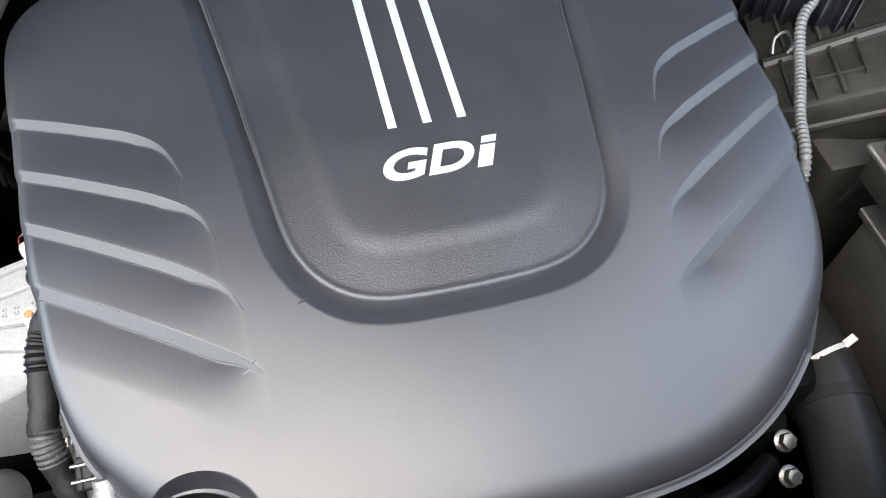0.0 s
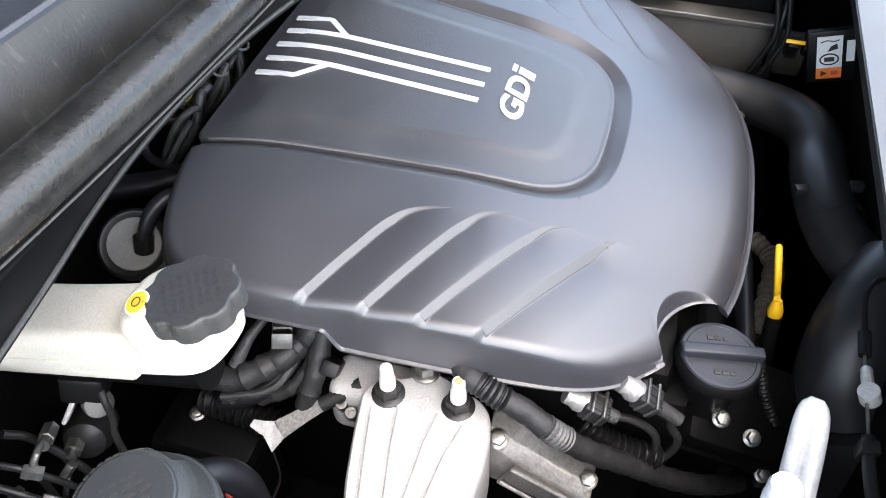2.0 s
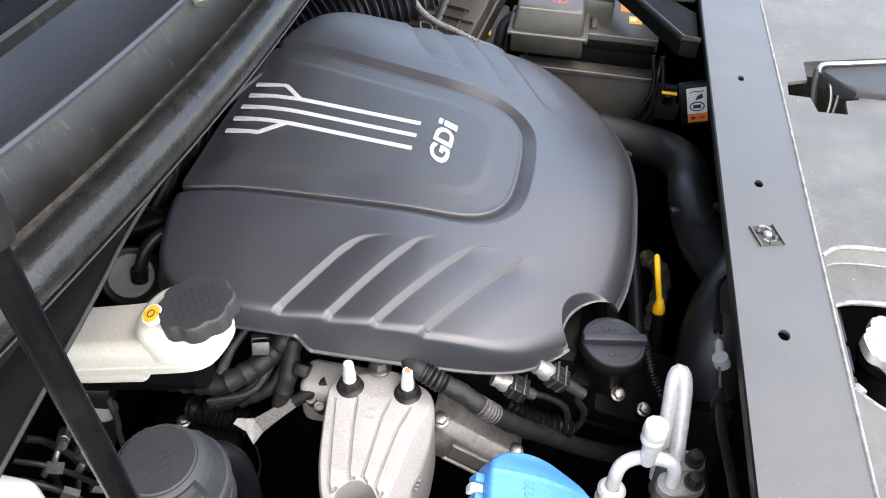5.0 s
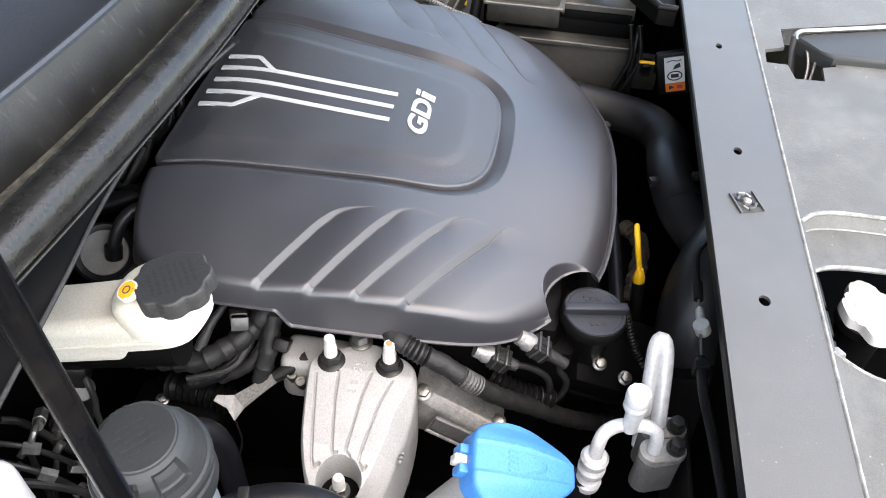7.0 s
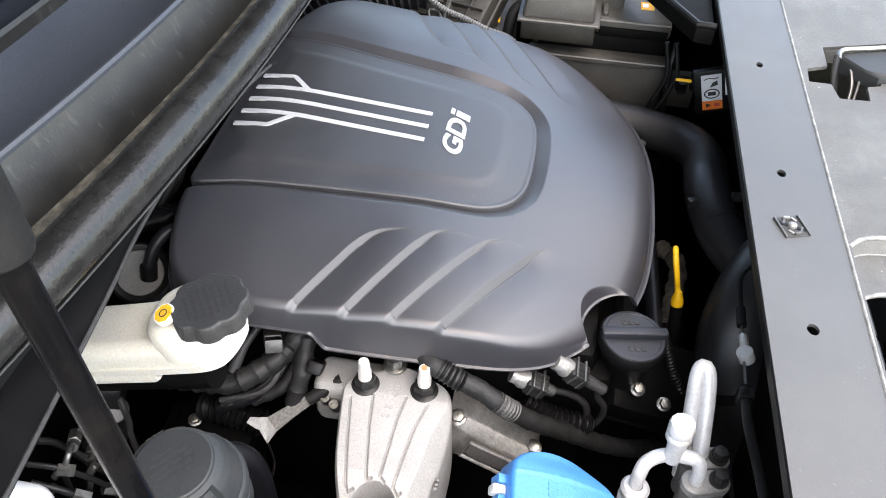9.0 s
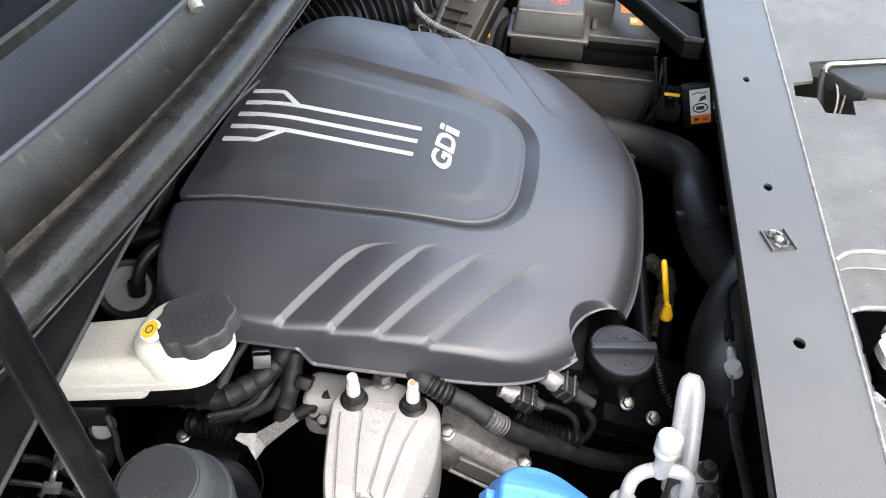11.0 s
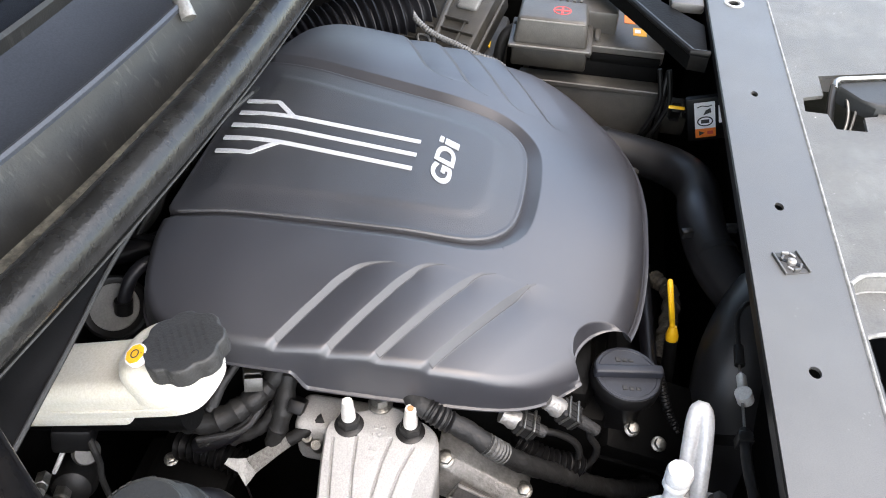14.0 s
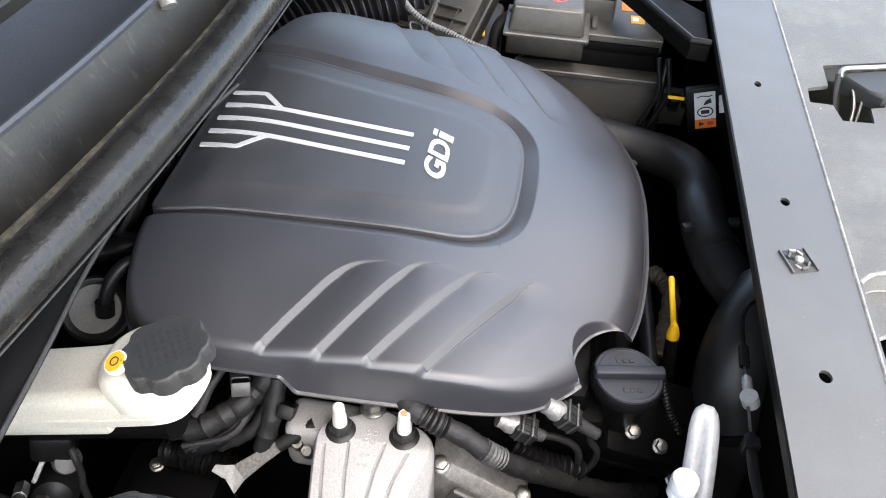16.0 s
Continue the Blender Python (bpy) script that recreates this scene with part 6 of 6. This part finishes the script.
# ---- gas strut ----
def gas_strut():
    ob = thing("gas_strut", "black gas strut holding the hood up", "gas strut", (-0.573, -0.043, -0.05))
    m = axis((-0.5696, -0.0378, 0.0), (0.0733, 0.1091, 0.9913))
    part("rod", lathe([(0, -0.05), (0.0047, -0.05), (0.0047, 0.36), (0, 0.36)], 24, m), STRUT, ob, "black rod with brown grease streaks")
    part("cylinder", lathe([(0, 0.344), (0.0055, 0.344), (0.0074, 0.3455), (0.0080, 0.348), (0.0080, 0.353), (0.0084, 0.356), (0.0084, 0.580), (0, 0.580)], 32, m), STRUT_GREY, ob, "dark grey cylinder with worn specks")
    part("mount_bracket", box(-0.722, -0.555, -0.066, -0.022, -0.082, -0.060, 0.004), DARK, ob, "black bracket on the inner fender")
    part("ball_joint", lathe([(0.004, -0.06), (0.009, -0.058), (0.009, -0.04), (0.006, -0.034), (0, -0.034), (0, -0.06)], 24, m), NUT, ob)


gas_strut()


# ---- brake lines, fender and clutter at the cowl side ----
def brake_lines():
    ob = thing("brake_lines", "bright brake pipe unions with thin pipes below the reservoir", "brake pipe", (-0.345, 0.235, -0.18))
    for p, d, r in (((-0.354, 0.235, -0.107), (-0.7, -0.4, 0.4), 0.0062), ((-0.340, 0.238, -0.148), (-0.8, -0.3, 0.2), 0.0075)):
        u = part("union_nut", put(prism(hexagon(r), -0.008, 0.008, 0.001), axis(p, d)), STEEL, ob)
        part("stem", lathe([(0.0045, 0.006), (0.0045, 0.016), (0, 0.016), (0, 0.006)], 16, axis(p, d)), STEEL, u)
    part("pipe", tube([(-0.362, 0.231, -0.10), (-0.375, 0.225, -0.095), (-0.382, 0.23, -0.11), (-0.37, 0.25, -0.16), (-0.36, 0.27, -0.25)], 0.0028, 10), STEEL, ob)
    part("pipe", tube([(-0.352, 0.234, -0.145), (-0.372, 0.225, -0.15), (-0.385, 0.23, -0.18), (-0.38, 0.25, -0.26)], 0.0028, 10), NUT, ob)
    part("hub", lathe([(0.018, -0.02), (0.020, 0.0), (0.016, 0.012), (0.008, 0.016), (0, 0.016)], 28, axis((-0.325, 0.238, -0.155), (-0.8, -0.35, 0.4))), NUT, ob, "dull metal hub")
    part("plug", put(box(-0.014, 0.014, -0.016, 0.016, -0.012, 0.012, 0.004), Matrix.Translation((-0.314, 0.224, -0.092)) @ pose(0, 0, 0, 10, 15, 20)), BLACK, ob, "black level sensor plug")
    part("bulb", lathe([(0, -0.012), (0.0100, -0.010), (0.0115, 0.0), (0.009, 0.008), (0, 0.010)], 24, axis((-0.322, 0.214, -0.106), (-0.5, -0.5, 0.6))), CONDUIT, ob, "grey translucent sensor neck")
    part("tab", put(box(-0.005, 0.005, -0.002, 0.002, -0.016, 0.016, 0.0015), Matrix.Translation((-0.328, 0.233, -0.108)) @ pose(0, 0, 0, 30, 25, 20)), WHITE, ob, "white plastic tab")
    part("lead", tube([(-0.318, 0.209, -0.090), (-0.324, 0.203, -0.095), (-0.328, 0.200, -0.112), (-0.335, 0.198, -0.13), (-0.34, 0.19, -0.2)], 0.0028, 10), BLACK_SOFT, ob)
    for a, b, c, r, skin_mat in (((-0.392, 0.252, -0.09), (-0.384, 0.226, -0.105), (-0.372, 0.205, -0.15), 0.0026, NUT), ((-0.402, 0.244, -0.10), (-0.396, 0.218, -0.12), (-0.385, 0.200, -0.17), 0.0030, NUT), ((-0.366, 0.262, -0.10), (-0.356, 0.250, -0.120), (-0.350, 0.222, -0.175), 0.0034, BLACK_SOFT), ((-0.410, 0.232, -0.115), (-0.396, 0.205, -0.14), (-0.380, 0.180, -0.19), 0.0040, BLACK_SOFT)):
        part("pipe", tube([a, b, c, Vector(c) + Vector((0.004, -0.004, -0.06))], r, 10), skin_mat, ob)
    for p, d, r in (((-0.384, 0.226, -0.105), (-0.3, 0.8, 0.4), 0.0056), ((-0.394, 0.214, -0.126), (-0.2, 0.7, 0.6), 0.0062), ((-0.372, 0.206, -0.150), (-0.4, 0.6, 0.6), 0.0058)):
        part("union_nut", put(prism(hexagon(r), -0.007, 0.007, 0.001), axis(p, d)), STEEL, ob)
    for px, py, pz in ((-0.375, 0.246, -0.13), (-0.365, 0.222, -0.135), (-0.352, 0.214, -0.16), (-0.398, 0.236, -0.118), (-0.388, 0.198, -0.158)):
        part("clip", put(box(-0.004, 0.004, -0.003, 0.003, -0.006, 0.006, 0.001), Matrix.Translation((px, py, pz)) @ pose(0, 0, 0, 30, 40, 10)), STEEL, ob)


brake_lines()
bolt("flange_bolt", (-0.268, 0.182, -0.192), (-0.3, -0.2, 1), 0.0050, "zinc bolt on the dark bracket behind the steering reservoir")
single("strut_tower", box(-0.72, -0.432, 0.178, 0.30, -0.35, -0.02, 0.015, 4), BODY, "white painted strut tower beside the cowl", "body panel")
brk = thing("steering_bracket", "dark metal bracket under the brake reservoir", "bracket", (-0.30, 0.15, -0.30))
part("post", box(-0.300, -0.235, 0.13, 0.22, -0.36, -0.205, 0.01), DARK, brk)
part("ledge", box(-0.300, -0.235, 0.12, 0.20, -0.212, -0.193, 0.005), DARK, brk)
part("rib", box(-0.312, -0.300, 0.13, 0.19, -0.32, -0.205, 0.003), NUT, brk)
single("hose_loop", tube([(-0.432, 0.060, -0.095), (-0.424, 0.046, -0.079), (-0.412, 0.020, -0.071), (-0.406, -0.012, -0.071), (-0.407, -0.042, -0.082), (-0.404, -0.080, -0.13), (-0.39, -0.11, -0.25)], 0.0115, 16), RUBBER, "black rubber hose passing the engine mount foot", "hose")


def radiator_cap():
    ob = thing("coolant_filler", "pale metal radiator cap in the shroud opening", "radiator cap", (-0.203, -0.437, -0.15))
    m = Matrix.Translation((-0.203, -0.437, 0.0))
    part("neck", lathe([(0.018, -0.15), (0.019, -0.02), (0.024, -0.014), (0.024, -0.006), (0, -0.006)], 32, m), BLACK, ob)
    bar = [(0.030, 0.008), (0.016, 0.014), (0.010, 0.022), (-0.010, 0.022), (-0.016, 0.014), (-0.030, 0.008), (-0.030, -0.008), (-0.016, -0.014), (-0.010, -0.022), (0.010, -0.022), (0.016, -0.014), (0.030, -0.008)]
    part("cap", put(prism([tuple(p) for p in smooth_loop(bar, 0.003)], -0.006, 0.004, 0.002), m @ pose(0, 0, 0, 0, 0, 8)), BODY, ob)
    part("dome", lathe([(0.015, 0.003), (0.014, 0.006), (0.006, 0.0075), (0, 0.0075), (0, 0.003)], 32, m), BODY, ob)


radiator_cap()


def front_label():
    ob = thing("code_label", "long white printed label on the black front casing", "label", (0.02, -0.229, -0.20))
    m = Matrix.Translation((0.008, -0.2335, -0.162)) @ pose(0, 0, 0, 0, 9, 0) @ pose(0, 0, 0, 45, 0, 0)
    part("paper", put(box(-0.0415, 0.0415, -0.0058, 0.0058, 0, 0.0006, 0), m), LABEL, ob)
    for k in range(22):
        part("print_bar", put(box(-0.037 + k * 0.0029 + 0.0026 * (k > 15), -0.0352 + k * 0.0029 + 0.0026 * (k > 15), -0.0024, 0.0024, 0.0004, 0.0009, 0), m), INK, ob)
    part("casing", put(box(-0.12, 0.15, -0.12, 0.008, -0.05, -0.0008, 0.004), m), BLACK, ob, "black plastic casing under the cover edge")


front_label()


def zip_tie():
    ob = thing("zip_tie", "white cable tie round the front hose", "cable tie", (0.215, -0.185, -0.10))
    part("band", lathe([(0.0252, -0.0018), (0.0262, -0.0018), (0.0262, 0.0018), (0.0252, 0.0018)], 28, axis((0.242, -0.172, -0.125), (0.17, -0.98, 0.0))), WHITE, ob)
    part("head", put(box(-0.0028, 0.0028, -0.0022, 0.0022, 0.0, 0.011, 0.0008), axis((0.2555, -0.1695, -0.106), (0.7, 0.2, 0.65))), WHITE, ob)


zip_tie()


def hood_bumper():
    ob = thing("hood_bumper", "grey capped rubber stop on the cowl wall", "bump stop", (-0.098, 0.168, 0.165))
    part("stem", tube([(-0.088, 0.178, 0.17), (-0.094, 0.170, 0.180)], 0.006, 14), BLACK, ob)
    part("cap", tube([(-0.085, 0.176, 0.190), (-0.098, 0.166, 0.186), (-0.104, 0.160, 0.180)], 0.0062, 16), CAST_MID, ob, "pale grey rounded cap")


hood_bumper()


def cowl_mesh():
    ob = thing("cowl_grille", "black lattice grille at the end of the cowl ledge", "grille", (-0.40, 0.16, 0.13))
    for i in range(14):
        x = -0.50 + i * 0.0105
        for s in (-1, 1):
            y0 = 0.128 + 0.19 * x * x
            part("slat", tube([(x - s * 0.014, y0, 0.1440), (x + s * 0.014, y0 + 0.040, 0.1340)], 0.0014, 6, smooth=False), BLACK, ob)


cowl_mesh()


# ---- behind the cover: hoses and wiring at the firewall ----
def rear_clutter():
    ob = thing("rear_wiring", "tangle of black wires and clips behind the engine cover", "wiring harness", (-0.06, 0.25, -0.05))
    rng = random.Random(4)
    for k in range(9):
        x = -0.115 + 0.014 * k
        part("wire", tube([(x - 0.02, 0.262 + rng.uniform(-0.01, 0.01), -0.06), (x - 0.008, 0.245 + rng.uniform(-0.012, 0.008), -0.022 + rng.uniform(-0.01, 0.012)), (x + 0.012, 0.238 + rng.uniform(-0.01, 0.01), -0.006 + rng.uniform(-0.008, 0.006)), (x + 0.03, 0.25, -0.04)], rng.choice((0.0022, 0.003, 0.004)), 10), BLACK_SOFT, ob)
    for x in (-0.04, 0.003):
        part("clip_ring", tube([(x + 0.008 * math.cos(a), 0.232 + 0.006 * math.sin(a), 0.0 + 0.004 * math.sin(a)) for a in [0.7 * i for i in range(9)]], 0.0014, 8), CAP, ob)
    part("sleeve", tube([(-0.075, 0.258, -0.02), (-0.052, 0.253, -0.011), (-0.03, 0.246, -0.008)], 0.006, 14), CAP, ob)
    part("yellow_tape", tube([(-0.071, 0.2565, -0.018), (-0.062, 0.255, -0.0145)], 0.0064, 14), MUSTARD, ob, "dull yellow tape")


GRIME = mat("dirt_caked_sleeve", (0.045, 0.039, 0.029), 0.9, var=0.9, scale=220, bump=1.0, fine=300, dust=0.6, dust_col=(0.12, 0.10, 0.075))
MUSTARD = mat("dull_yellow_tape", (0.25, 0.22, 0.05), 0.6, var=0.3)
rear_clutter()
single("heater_hose", tube([(-0.12, 0.225, -0.05), (-0.139, 0.245, -0.05), (-0.152, 0.29, -0.058), (-0.155, 0.31, -0.06)], 0.0105, 16), RUBBER, "black heater hose behind the engine cover", "hose")
single("vacuum_pipe", tube([(-0.132, 0.225, -0.04), (-0.126, 0.262, -0.040), (-0.115, 0.273, -0.030), (-0.10, 0.268, -0.022), (-0.085, 0.258, -0.028)], 0.0040, 12), RUBBER, "thin black vacuum pipe behind the engine cover", "pipe")
for p in ((0.189, -0.218, -0.118), (0.184, -0.239, -0.124)):
    bolt("flange_bolt", p, (0, -0.4, 1), 0.0055, "small zinc bolt on the front engine casing", "front casing bolts")
single("drain_plug", lathe([(0.008, -0.01), (0.008, 0.0), (0.006, 0.003), (0, 0.004)], 20, axis((-0.321, 0.123, -0.2), (-0.3, -0.3, 1))), RED, "red plastic plug below the ground strap", "plug")
single("sensor_cable", tube([(-0.145, -0.258, -0.10), (-0.151, -0.266, -0.12), (-0.159, -0.277, -0.145), (-0.168, -0.290, -0.17), (-0.17, -0.30, -0.25)], corrugated(0.0042, 0.004, 0.0007), 12, 0.001), BLACK, "thin corrugated black sensor cable beside the oil filler", "cable")
single("dirty_loom", tube([(0.085, -0.277, -0.2), (0.058, -0.299, -0.2), (0.01, -0.294, -0.2), (-0.051, -0.282, -0.2)], lambda s, d: 0.010 * (1 + 0.12 * math.sin(d * 260) + 0.08 * math.sin(d * 910)), 14, 0.002), GRIME, "dirt-caked brown wiring loom behind the dipstick", "wiring harness")
